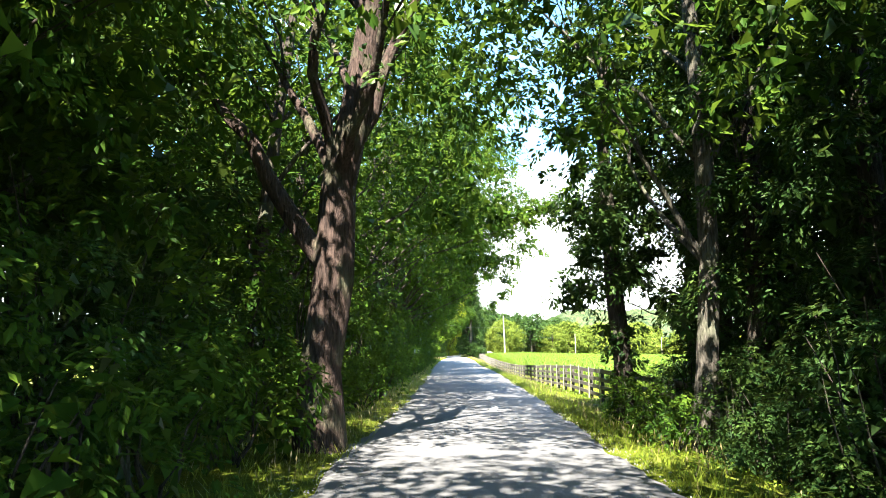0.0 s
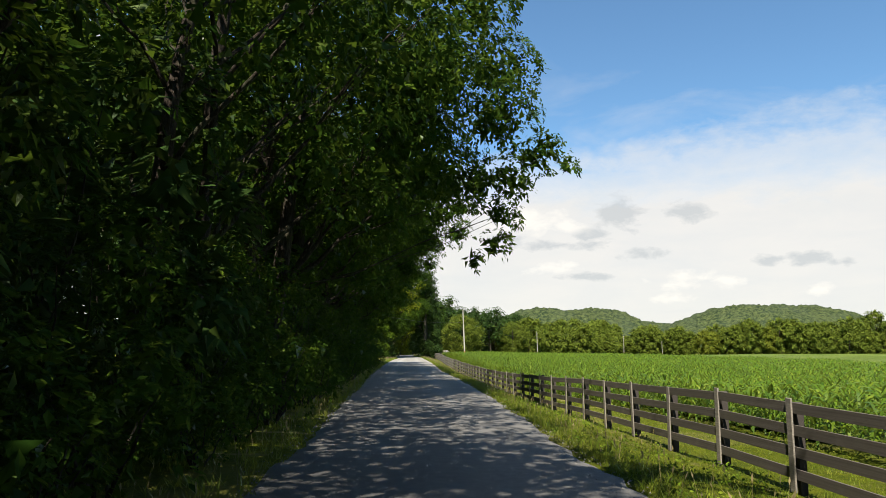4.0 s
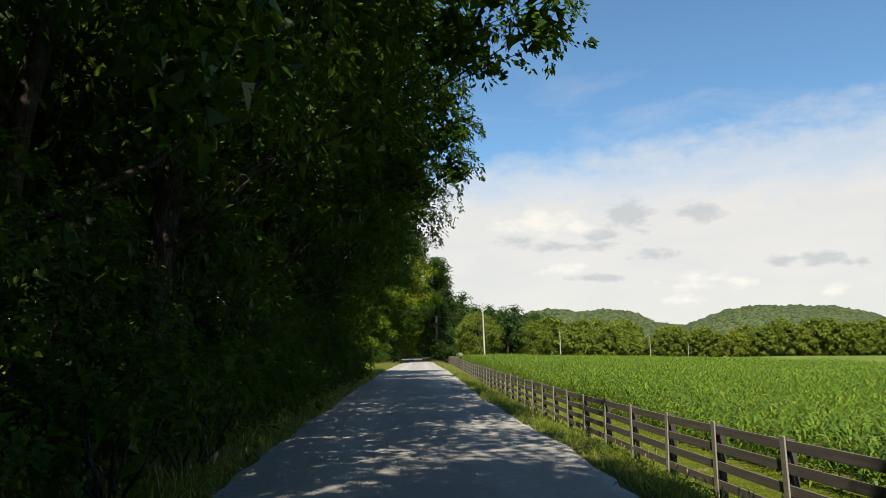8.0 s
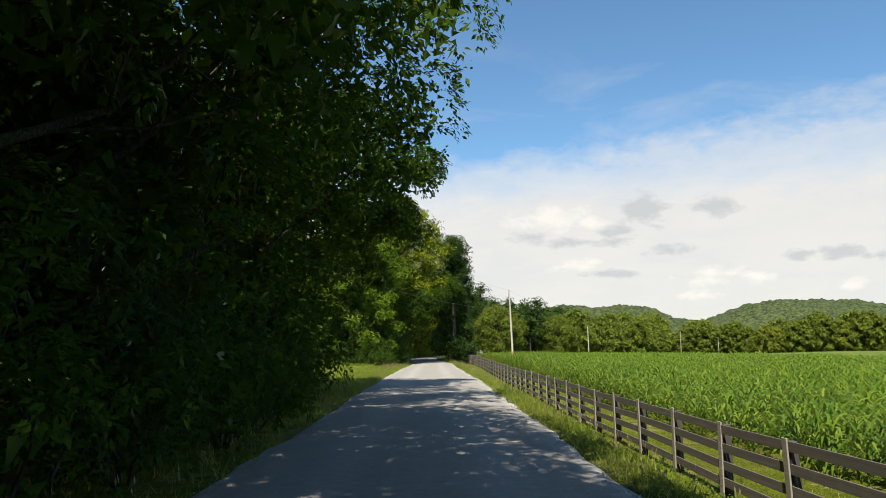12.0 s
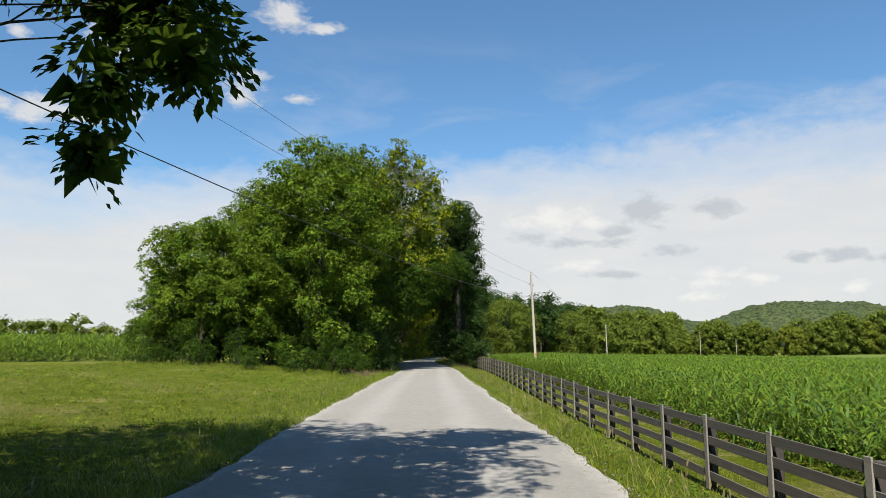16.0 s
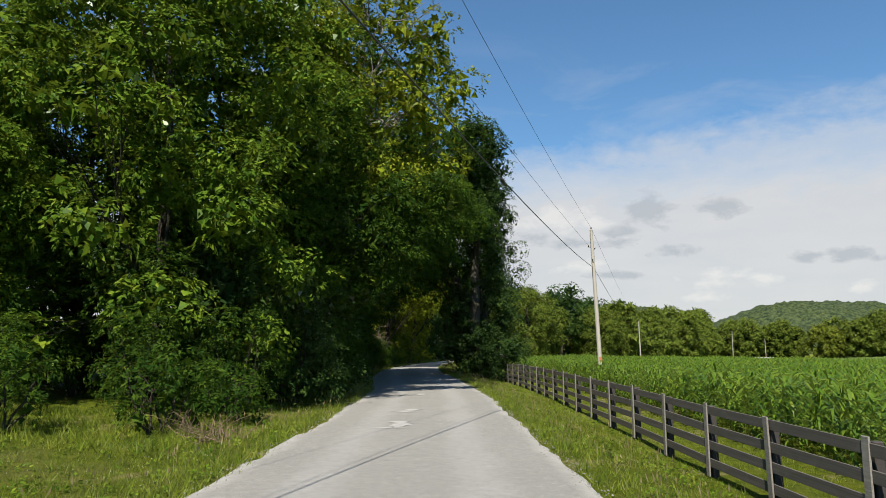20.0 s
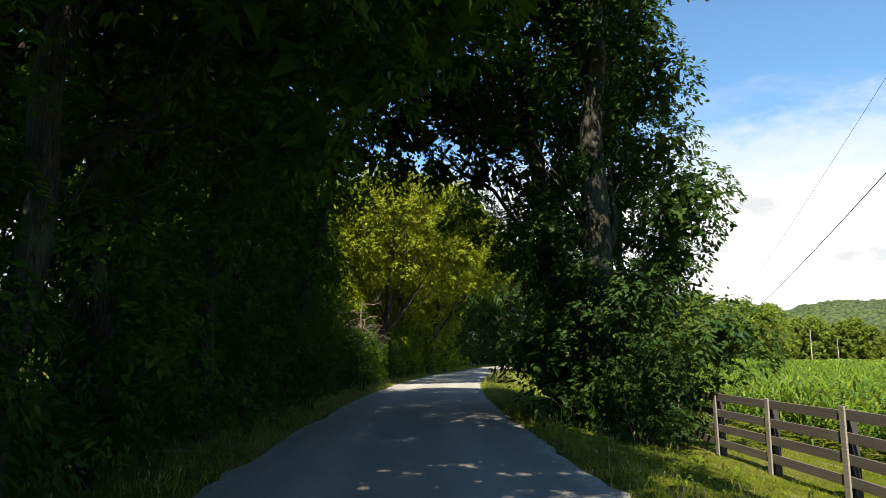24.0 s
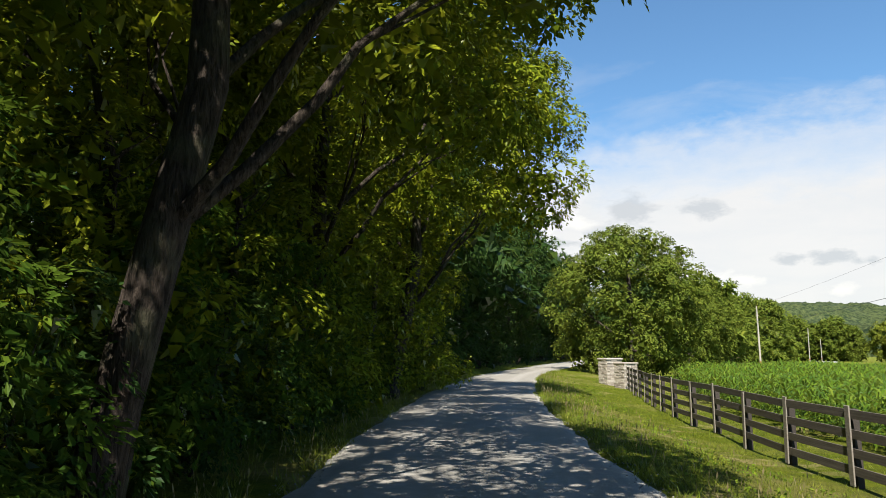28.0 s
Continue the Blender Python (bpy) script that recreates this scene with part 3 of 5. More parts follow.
def line_at(table, y, k=1):
    """Softly bent value of a table at y."""
    y = np.asarray(y, float)
    return sum(np.interp(y + d, table[:, 0], table[:, k]) for d in (-5, -2.5, 0, 2.5, 5)) / 5


def step(a, b, v):
    s = np.clip((v - a) / (b - a), 0, 1)
    return s * s * (3 - 2 * s)


def land_array(x, y):
    x, y = np.asarray(x, float), np.asarray(y, float)
    c, h = line_at(ROAD_LINE, y), line_at(ROAD_LINE, y, 2)
    fb = line_at(FENCE_BASE, y)
    fx = np.maximum(np.interp(y, FENCE_LINE[:, 0], FENCE_LINE[:, 1]) + np.maximum(0, y - 228.5) * 0.4, c + h + 1.5)
    right = fb * step(c + h + 0.1, fx + 0.2, x)
    right = right - 3.3 * (1 - np.exp(-(np.maximum(0, x - fx - 1) + np.maximum(0, y - 240) * 0.5) / 130))
    left = 0.75 * step(0.3, 12, c - h - x) * (0.55 + 0.45 * step(85, 130, y))
    z = np.where(x > c, right, left)
    bumps = 0.05 * np.sin(x * 1.3 + 0.7 * np.sin(y * 0.9)) * np.sin(y * 1.1 + 1.0) * step(0.2, 1.5, np.abs(x - c) - h)
    inside = step(0.15, -0.15, np.abs(x - c) - h)
    return z + bumps - 0.04 * inside


def land(x, y):
    return float(land_array(np.array([x]), np.array([y]))[0])


def graded(*stops):
    """Line positions: (start, step) pairs, ended by a last place."""
    out = []
    for (a, d), (b, _) in zip(stops, stops[1:]):
        out.extend(np.arange(a, b - 1e-6, d))
    return np.array(out + [stops[-1][0]])


def grid_mesh(name, xs, ys, zfun, material, smooth=True):
    X, Y = np.meshgrid(xs, ys)
    v = np.stack([X, Y, zfun(X, Y)], -1).reshape(-1, 3)
    w = len(xs)
    i = (np.arange(len(ys) - 1)[:, None] * w + np.arange(w - 1)[None]).reshape(-1)
    return mesh_from(name, v, np.stack([i, i + 1, i + w + 1, i + w], 1), material, smooth)


xs = graded((-4000, 700), (-1200, 150), (-300, 25), (-60, 4), (-16, 0.6), (-6, 0.22), (9, 0.6), (24, 3), (60, 12), (300, 100), (1200, 700), (4000, 1))
ys = graded((-1500, 300), (-300, 40), (-40, 2), (-6, 1.0), (262, 4), (320, 20), (600, 100), (1400, 400), (4600, 1))
tagged(new("ground", grid_mesh("ground", xs, ys, land_array, GROUND)), "green mown meadow with dry patches beside the road", "ground", kind="structure")

# the road: a crowned strip with ragged edges
road_y = np.arange(-50, 420, 0.5)
road_u = np.array([-1.0, -0.93, -0.8, -0.6, -0.4, -0.2, 0, 0.2, 0.4, 0.6, 0.8, 0.93, 1.0])
cc, hh = line_at(ROAD_LINE, road_y), line_at(ROAD_LINE, road_y, 2)
slope = np.gradient(cc, road_y)
nx, ny = 1 / np.sqrt(1 + slope ** 2), -slope / np.sqrt(1 + slope ** 2)
rag = rng.normal(size=(len(road_y), 2)) * 0.05
rag += 0.05 * np.stack([np.sin(road_y * 0.9) + np.sin(road_y * 0.37), np.sin(road_y * 0.8 + 2) + np.sin(road_y * 0.31)], 1)
wide = hh[:, None] * road_u[None] + np.where(road_u < -0.9, rag[:, :1], 0) + np.where(road_u > 0.9, rag[:, 1:], 0)
RX, RY = cc[:, None] + wide * nx[:, None], road_y[:, None] + wide * ny[:, None]
RZ = 0.035 * (1 - road_u[None] ** 2) + 0.0 * RX - 0.05 * (np.abs(road_u[None]) > 0.97)
w = len(road_u)
i = (np.arange(len(road_y) - 1)[:, None] * w + np.arange(w - 1)[None]).reshape(-1)
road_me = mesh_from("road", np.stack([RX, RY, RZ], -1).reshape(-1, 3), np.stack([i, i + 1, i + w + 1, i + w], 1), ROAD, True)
attr = road_me.attributes.new("across", 'FLOAT', 'POINT')
attr.data.foreach_set("value", np.tile(road_u, len(road_y)).astype(np.float32))
tagged(new("road", road_me), "pale grey worn chip-seal country lane with gravel edges", "road", kind="structure")

# ---- sky and distance ----
az = np.radians(np.linspace(-88, 88, 60))
elv = np.radians(np.linspace(-1.5, 58, 26))
A, E = np.meshgrid(az, elv)
v = np.stack([np.sin(A) * np.cos(E), np.cos(A) * np.cos(E), np.sin(E)], -1).reshape(-1, 3) * 4300
i = (np.arange(25)[:, None] * 60 + np.arange(59)[None]).reshape(-1)
tagged(new("backdrop", mesh_from("cloud_bank", v, np.stack([i, i + 60, i + 61, i + 1], 1), CLOUD, True)),
       "white summer clouds over the horizon under blue sky", "sky", kind="structure")


def hill(name, cx, cy, wx, wy, top, seed, label):
    r = np.random.default_rng(seed)
    ph = r.uniform(0, 6, 8)

    def height(X, Y):
        d = ((X - cx) / wx) ** 2 + ((Y - cy) / wy) ** 2
        z = top * np.exp(-d ** 1.5 * 0.9) * (1 + 0.10 * np.sin(X / 90 + ph[0]) + 0.06 * np.sin(X / 41 + Y / 60 + ph[1]))
        z = z + 2.6 * np.sin(X / 8.3 + ph[2] + 2 * np.sin(Y / 17)) * np.sin(Y / 9.1 + ph[3] + 2 * np.sin(X / 23)) * np.clip(z / 15, 0, 1)
        return z + r.normal(size=X.shape) * 1.5 * np.clip(z / 10, 0, 1) - 8

    ob = new(name, grid_mesh(name, np.linspace(cx - 2.2 * wx, cx + 2.2 * wx, 200), np.linspace(cy - 2 * wy, cy + 0.5 * wy, 50), height, HILL))
    tagged(ob, label, "hill", kind="structure")


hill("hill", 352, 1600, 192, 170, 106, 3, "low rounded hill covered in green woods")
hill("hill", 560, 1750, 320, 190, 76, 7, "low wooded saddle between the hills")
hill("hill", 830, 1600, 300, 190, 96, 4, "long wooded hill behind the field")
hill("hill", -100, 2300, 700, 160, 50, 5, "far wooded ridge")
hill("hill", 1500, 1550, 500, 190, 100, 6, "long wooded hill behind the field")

# ---- woods along the road ----
place_rng = np.random.default_rng(21)
WOOD = "trees of the roadside wood"
tree_a = build_tree("tree", "tall broadleaf tree with a spreading green crown beside the lane", 11, 16, 6.7, 3.0, 0.30, 16000, 0.175, LEAF, group=WOOD, limbs=6, off=2.0, inner=6000, inner_size=0.27, lobes_n=40, reach=0.31)
tree_b = build_tree("tree", "tall broadleaf tree with a loose green crown", 12, 18.5, 6.3, 3.2, 0.27, 16000, 0.175, LEAF, group=WOOD, limbs=6, off=2.3, inner=6000, inner_size=0.27, lobes_n=40, reach=0.31)
tree_c = build_tree("tree", "slender tree crowded in the roadside wood", 13, 14.5, 5.2, 2.2, 0.19, 12000, 0.165, LEAF, group=WOOD, limbs=5, off=1.4, inner_size=0.31, lobes_n=34, reach=0.32)
tree_e = build_tree("tree", "young thin-crowned tree at the edge of the lane", 20, 16.5, 5.8, 3.4, 0.17, 10000, 0.16, LEAF, group=WOOD, limbs=8, off=1.9, inner=1400, inner_size=0.26, lobes_n=34, reach=0.30)
tree_d = build_tree("tree", "tree deep in the wood with a crown coloured dark for shade", 14, 17, 6.2, 2.0, 0.26, 2000, 0.46, LEAF_DARK, group=WOOD, limbs=4, inner=1000, inner_size=0.95, coarse=True)
shrub_a = build_shrub("shrub", "dense green bush at the foot of the wood", 31, 4.6, 2.0, 4200, 0.12, LEAF, "bushes along the lane", 450, 0.19)
shrub_b = build_shrub("shrub", "tangled vine-covered bush beside the lane, leaves darkened for shade", 32, 3.2, 1.8, 3600, 0.11, LEAF_DARK, "bushes along the lane", 450, 0.18)
shrub_e = build_shrub("shrub", "leggy bush under the trees of the wood, coloured dark for shade", 34, 4.6, 2.1, 1800, 0.21, LEAF_DARK, "bushes along the lane", 300, 0.42, True)
shrub_c = build_shrub("shrub", "low weedy bush at the road's edge", 33, 1.5, 1.1, 1500, 0.105, LEAF, "bushes along the lane", 120, 0.2)


def row(x, y0, y1, gap, jx=0.6, jy=0.8):
    """Spots along the lane's side, offset x from its middle line."""
    out = []
    for y in np.arange(y0, y1, gap):
        yy = y + place_rng.uniform(-jy, jy)
        out.append((float(line_at(ROAD_LINE, yy)) + x + place_rng.uniform(-jx, jx), yy))
    return out


spots_a, spots_b, spots_c, spots_d, spots_e = [], [], [], [], []
# first wood, on the left from behind the start to the meadow
front = row(-5.6, 16, 62, 4.7, 0.4, 0.8) + row(-6.2, 64, 95, 4.5, 0.4, 0.7)
front = [s for s in front if not 5 < s[1] < 16 and min(abs(s[1] - q) for q in (47.4, 25.8, 63.4)) > 2.3]
for k, s in enumerate(front):
    (spots_e if s[1] < 41 else (spots_a, spots_b, spots_a, spots_c)[k % 4]).append(s)
# back rows, and single trees near the start, are added to block light
spots_d += row(-13.5, 16, 42, 13, 1.2, 1.5) + [(-11.0, 12.5, 0.85), (-10.8, 23.5, 0.9), (-9.4, 5.6, 0.85)] + row(-12.5, 44, 94, 6.5, 1.2, 1.5) + [(-12.5, 97.0, 0.8)] + row(-19, 44, 92, 10, 1.5, 2) + row(-15, -6, 14, 9) + [(-12.5, -18.5, 0.8)]
# second wood, past the meadow
for k, s in enumerate([(-8.8, 158.6, 1.1)] + [(*q, 1.05) for q in row(-6.0, 165.5, 171, 4.2, 0.4, 0.5)] + [(-6.8, 169.0, 1.15)] + [(-8.8, 179.6, 0.7), (-10.4, 185.0, 0.6)]):
    (spots_b, spots_a, spots_c)[k % 3].append(s)
spots_d += row(-14, 188, 262, 7, 1.0, 1.5) + row(-6.4, 214, 262, 6.0, 0.7, 1.2)
# both sides far ahead, where the lane goes under the trees
spots_d += row(7.5, 292, 330, 6, 0.6, 1.0) + row(-6.0, 264, 330, 6) + row(0, 345, 350, 6) + row(-9, 345, 350, 6) + row(9, 345, 350, 6)
# trees around the start, mostly out of view, are added for its shade
spots_a += [(-6.2, -13.0, 0.8), (-3.9, -1.8, 0.85)]
spots_c += [(-8.2, 9.2, 0.9), (-9.5, -15.5, 0.9), (-8.0, 1.0, 0.62), (-9.8, 5.0, 0.6), (-7.6, 6.5, 0.72), (-7.2, 3.2, 0.7), (-9.4, 98.0, 0.85), (-8.2, 94.5, 0.9)]
put_copies(tree_a, spots_a, place_rng, 0.9, 1.1, 45)
put_copies(tree_b, spots_b, place_rng, 0.9, 1.1, 45)
put_copies(tree_c, spots_c, place_rng, 0.9, 1.15, 45)
put_copies(tree_e, spots_e, place_rng, 0.9, 1.15, 45)

sa, sb, sc = [], [], []
for k, s in enumerate(row(-4.9, 0, 97, 2.3, 0.5, 0.6) + [(-5.6, 98.6, 1.25), (-7.1, 100.4, 1.3), (-8.2, 101.6, 1.2), (-8.6, 100.5, 1.4), (-9.4, 102.5, 1.2), (-5.6, 96.5, 1.5), (-8.8, 103.0, 1.2)] + row(-4.9, 146, 214, 2.5, 0.5, 0.6) + [(*q, 0.75) for q in row(-3.9, 191, 216, 1.9, 0.2, 0.4)]):
    (sa, sb)[k % 2].append(s)
se = [(*s, place_rng.uniform(1.2, 1.6)) for s in row(-7.0, 16, 97, 3.0)]
se += [(-12.0, 145.2, 1.0), (-9.6, 144.4, 0.9), (-16.2, 145.6, 0.9), (-7.2, 146.8, 1.0), (-5.6, 144.6, 0.9), (-14.2, 144.2, 0.9), (-18.6, 146.0, 0.8), (-10.5, 149.5, 1.1)]
se += [(-8.4, 98.2, 1.6), (-9.8, 100.4, 1.5), (-11.2, 102.0, 1.3)]
se += row(-6.2, 190, 214, 3.2) + row(-5.4, 215, 262, 2.8) + row(-12, 2, 20, 3.4) + row(-11, 180, 204, 4.0) + row(-9.5, 4, 16, 3) + row(-8.5, 150, 250, 5) + row(5.0, 294, 335, 4) + row(-5.0, 264, 335, 4)
sc += row(-3.6, 0, 92, 2.6, 0.35, 0.7) + row(-4.0, 150, 218, 3.0, 0.3, 0.8)

# right-hand trees at the start of the lane
START = "trees at the field corner"
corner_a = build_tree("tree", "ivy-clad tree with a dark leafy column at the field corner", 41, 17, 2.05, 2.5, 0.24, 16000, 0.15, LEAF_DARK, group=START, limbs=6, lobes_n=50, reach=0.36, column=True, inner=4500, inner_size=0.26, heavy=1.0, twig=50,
                      extra=((0, 0, 0.5, 0.42), (0.1, 0, 1.1, 0.45), (0, 0.1, 1.7, 0.5), (-0.1, 0, 2.3, 0.6)))
corner_b = build_tree("tree", "tall grey-barked tree with a high thin crown", 42, 18, 5.4, 2.8, 0.19, 15000, 0.15, LEAF, BARK_DULL, group=START, limbs=8, inner=3200, inner_size=0.24, lobes_n=40, reach=0.3)
# those before y = 5 stand out of view, added to shade the bushes
put_copies(corner_a, [(4.15, 18.9, 0.95), (5.6, 14.0, 0.85), (5.9, 10.4, 0.8), (6.6, 7.4, 0.8), (8.3, 13.4, 0.8), (5.3, 4.2, 0.8), (4.7, 0.8, 0.8), (6.9, 2.8, 0.85), (6.3, 17.2, 0.9), (7.2, 15.4, 0.9), (7.2, 19.8, 0.85)], place_rng)
put_copies(corner_b, [(4.3, 13.4, 1.0), (4.6, 6.6, 1.0), (7.6, 1.0, 0.9), (3.9, -1.8, 0.9), (9.5, 16, 0.9)], place_rng)
corner_c = build_tree("tree", "leafy tree behind the fence with twigs drooping over the lane", 43, 14, 3.0, 3.6, 0.2, 15000, 0.13, LEAF, group=START, limbs=6, inner=2200, inner_size=0.24, lobes_n=26, twig=3, heavy=3.0,
                      extra=((-2.6, 1.4, 4.1, 0.35), (-2.7, 1.4, 4.8, 0.45), (-2.9, 1.3, 5.5, 0.55), (-1.9, 1.2, 5.6, 0.7), (-3.2, 1.0, 6.6, 0.8), (-1.8, 0.8, 6.8, 1.0), (-1.2, 1.6, 5.2, 0.5)))
put_copies(corner_c, [(6.9, 21.4, 1.0)], place_rng, turn=0)
sb += [(4.5, 10.6, 0.6), (4.6, 8.2, 0.75), (5.5, 14.0, 0.65), (6.8, 6.0, 1.0), (4.9, 3.6, 0.9), (7.5, 12, 1.3), (9.5, 9, 1.4), (8.6, 15, 1.3), (10.5, 13, 1.4), (7.6, 25.2, 0.55), (4.7, 12.4, 0.55), (5.3, 16.2, 0.75), (5.7, 17.6, 0.7), (6.7, 15.6, 1.1), (7.3, 18.6, 1.2), (6.2, 12.6, 1.1), (5.6, 8.8, 1.1), (6.4, 10.6, 1.3)]
se_right = [(8.2, 16.6, 1.2), (9.4, 19.6, 1.1), (10.6, 15.0, 1.3), (9.6, 11.4, 1.3), (8.4, 7.6, 1.3)]
spots_right = [(12.5, 12, 0.75), (13, 18, 0.7)]
sc += [(3.6, 15.4, 0.7), (3.5, 12.6, 0.6)]

put_copies(tree_d, spots_d + spots_right, place_rng)

# two trees that hang out over the lane
hang_a = build_tree("tree", "tall tree with branches hanging over the lane", 15, 16, 6.0, 3.2, 0.28, 30000, 0.15, LEAF, group=WOOD, limbs=6, off=2.0, lobes_n=36, reach=0.31, inner=8000, inner_size=0.28, heavy=2.2,
                    extra=((8.2, 0.2, 5.9, 0.7), (8.4, 0.2, 7.1, 1.0), (9.4, 0.4, 7.9, 0.8), (7.2, 0.2, 7.0, 1.2), (9.9, 0.5, 8.4, 0.5), (7.9, 0.2, 4.9, 0.6), (7.2, 0.2, 4.4, 0.4), (10.6, 0.4, 7.7, 0.45), (8.0, 0.0, 9.2, 1.6), (8.2, 0.5, 11.0, 1.6), (7.2, -0.3, 13.0, 1.7), (6.2, 0.3, 10.8, 1.7), (5.6, 0.4, 14.4, 1.7)), twig=50)
put_copies(hang_a, [(-5.1, 47.2, 1.0)], place_rng, turn=0)
hang_b = build_tree("tree", "tall tree with a long leafy branch over the lane", 16, 15.5, 6.3, 3.2, 0.26, 20000, 0.15, LEAF, group=WOOD, limbs=6, off=1.6, lobes_n=36, reach=0.31, inner=4500, inner_size=0.32,
                    extra=((5.2, 1.4, 6.8, 1.2), (6.9, 1.6, 6.8, 1.0), (8.1, 1.9, 6.9, 0.8), (8.9, 1.9, 7.2, 0.6)))
put_copies(hang_b, [(-5.5, 25.8, 1.0)], place_rng, turn=0)

hang_e = build_tree("tree", "tall tree with a sunlit bough high over the lane", 19, 16.5, 6.0, 3.2, 0.27, 19000, 0.155, LEAF, group=WOOD, limbs=6, off=1.8, lobes_n=36, reach=0.31, inner=4500, inner_size=0.32, heavy=3.0, twig=3,
                    extra=((7.9, 0.2, 8.3, 1.0), (6.9, 0.0, 9.3, 1.3), (8.0, 0.4, 9.8, 1.1), (6.2, 0.2, 8.0, 1.2), (7.4, 0.6, 11.0, 1.3), (6.2, -0.4, 10.6, 1.4)))
put_copies(hang_e, [(-5.4, 63.4, 1.0), (-5.7, 72.0, 0.86)], place_rng, turn=0)

hang_d = build_tree("tree", "last tree of the wood with leafy twigs drooping low", 17, 12.5, 4.7, 2.4, 0.24, 22000, 0.15, LEAF, group=WOOD, limbs=3, off=1.0, lobes_n=36, reach=0.32,
                    extra=((3.4, 3.0, 5.0, 0.75), (2.9, 2.8, 6.0, 1.0), (4.2, 2.0, 7.0, 1.2), (5.4, 1.6, 6.2, 0.7), (5.6, 1.8, 8.8, 1.2), (4.6, -0.4, 6.4, 1.1), (2.2, 2.6, 7.6, 1.2), (3.1, 2.7, 3.3, 0.32), (3.2, 2.7, 4.0, 0.45), (4.0, 2.7, 4.3, 0.5)), twig=50, inner=6500, inner_size=0.29)
put_copies(hang_d, [(-6.8, 99.9, 1.08)], place_rng, turn=0)

hang_f = build_tree("tree", "tall tree with a high crown reaching over the lane", 18, 14.5, 4.0, 7.4, 0.16, 12000, 0.15, LEAF, group=WOOD, limbs=2, off=3.6)
put_copies(hang_f, [(-7.0, 171.8, 1.12), (-5.9, 177.2, 0.98)], place_rng, turn=0)

# the old forked tree by the road
old = build_tree("tree", "old forked tree with rough reddish bark at the road's edge", 51, 15, 6.0, 4.8, 0.33, 15000, 0.165, LEAF, BARK_RED, group=WOOD, limbs=6, lean=0.12, inner=1800, lobes_n=36, reach=0.3, forks=((3.3, (-2.6, 0.8, 7.2), 0.2), (5.0, (2.2, 0.5, 9.5), 0.17), (5.2, (0.4, -2.0, 9.0), 0.13)))
put_copies(old, [(-2.45, 11.9, 1.0)], place_rng, turn=0)

# the ivy-clad pair on the right, farther on
PAIR = "ivy-clad trees over the lane"
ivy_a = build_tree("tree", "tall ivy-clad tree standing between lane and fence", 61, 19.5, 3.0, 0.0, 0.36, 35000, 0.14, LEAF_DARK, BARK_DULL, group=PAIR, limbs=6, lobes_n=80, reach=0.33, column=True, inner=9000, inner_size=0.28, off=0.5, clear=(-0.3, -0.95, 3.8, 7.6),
                   extra=((1.9, 0.1, 13.6, 1.1), (2.1, 0.0, 15.4, 1.2), (1.9, 0.2, 17.0, 1.3), (1.2, -0.2, 18.4, 1.2)), heavy=0.8, twig=50)
# the last two lobes reach back southward, added to shade the bushes below
ivy_b = build_tree("tree", "leafy roadside tree arching over the lane", 62, 19.5, 4.2, 4.2, 0.22, 30000, 0.15, LEAF, group=PAIR, limbs=6, off=-2.1, lobes_n=40, reach=0.3, inner=5000, inner_size=0.3, heavy=1.6, twig=50, extra=((-3.2, -0.4, 7.6, 1.2), (-5.3, 0.8, 8.0, 1.3), (-4.1, 0.2, 8.7, 1.4), (-2.6, 0.6, 8.9, 1.3), (-4.8, 1.4, 9.8, 1.4), (-5.9, -0.6, 9.0, 1.2), (-6.3, 1.0, 7.3, 0.85), (-5.2, 1.3, 7.0, 0.85), (-4.0, 1.5, 6.9, 0.85), (-2.8, 1.3, 6.9, 0.9), (-1.8, 1.2, 6.5, 0.9), (-1.2, -8.0, 10.5, 1.4), (-0.2, -5.6, 9.7, 1.4)))
put_copies(ivy_a, [(2.55, 173.7, 1.0), (3.5, 178.4, 0.85)], place_rng, turn=0)
put_copies(ivy_b, [(3.0, 176.0, 1.0)], place_rng, turn=0)
hang_c = build_tree("tree", "roadside tree with drooping leafy twigs over the lane", 63, 13, 2.9, 5.0, 0.15, 20000, 0.12, LEAF, group=PAIR, limbs=7, inner=1600, inner_size=0.22, lobes_n=20,
                    extra=((-1.9, 0.5, 6.5, 1.1), (-5.8, 0.6, 7.0, 0.35), (-4.7, 0.6, 6.7, 0.45), (-3.6, 0.4, 5.6, 0.75), (-2.7, 0.2, 4.8, 0.8), (-2.4, 0.0, 4.0, 0.6), (-2.1, -0.2, 3.2, 0.5), (-3.4, 0.8, 6.9, 1.0), (-4.9, 0.8, 7.6, 0.9), (-1.4, 0.0, 4.6, 0.9), (-1.0, -0.3, 3.4, 0.7), (-2.4, -0.4, 5.9, 1.0), (-1.5, 0.2, 5.4, 0.9)), twig=50)
put_copies(hang_c, [(4.9, 182.0, 1.0)], place_rng, turn=0)
sb += [(3.3, 172.2, 0.8), (3.6, 173.0, 0.7), (3.4, 175.2, 0.6)]
sc += [(2.7, 172.6, 0.8)]

# the group that faces the meadow
FACE = "trees facing the meadow"
face_a = build_tree("tree", "broad sunlit tree facing the meadow", 71, 18.0, 5.7, 0.6, 0.2, 32000, 0.165, LEAF_MEADOW, group=FACE, limbs=8, lobes_n=110, reach=0.2, inner=9000, inner_size=0.27, stem=0.6, heavy=1.1, twig=20, flat=0.55,
                    extra=((-3.0, -3.2, 1.6, 1.2), (0.0, -3.7, 2.6, 1.3), (2.4, -3.0, 1.7, 1.1), (-1.6, -3.9, 4.4, 1.4), (1.6, -3.6, 4.9, 1.4), (-4.2, -1.6, 3.0, 1.4), (3.4, -2.4, 3.6, 1.2)))
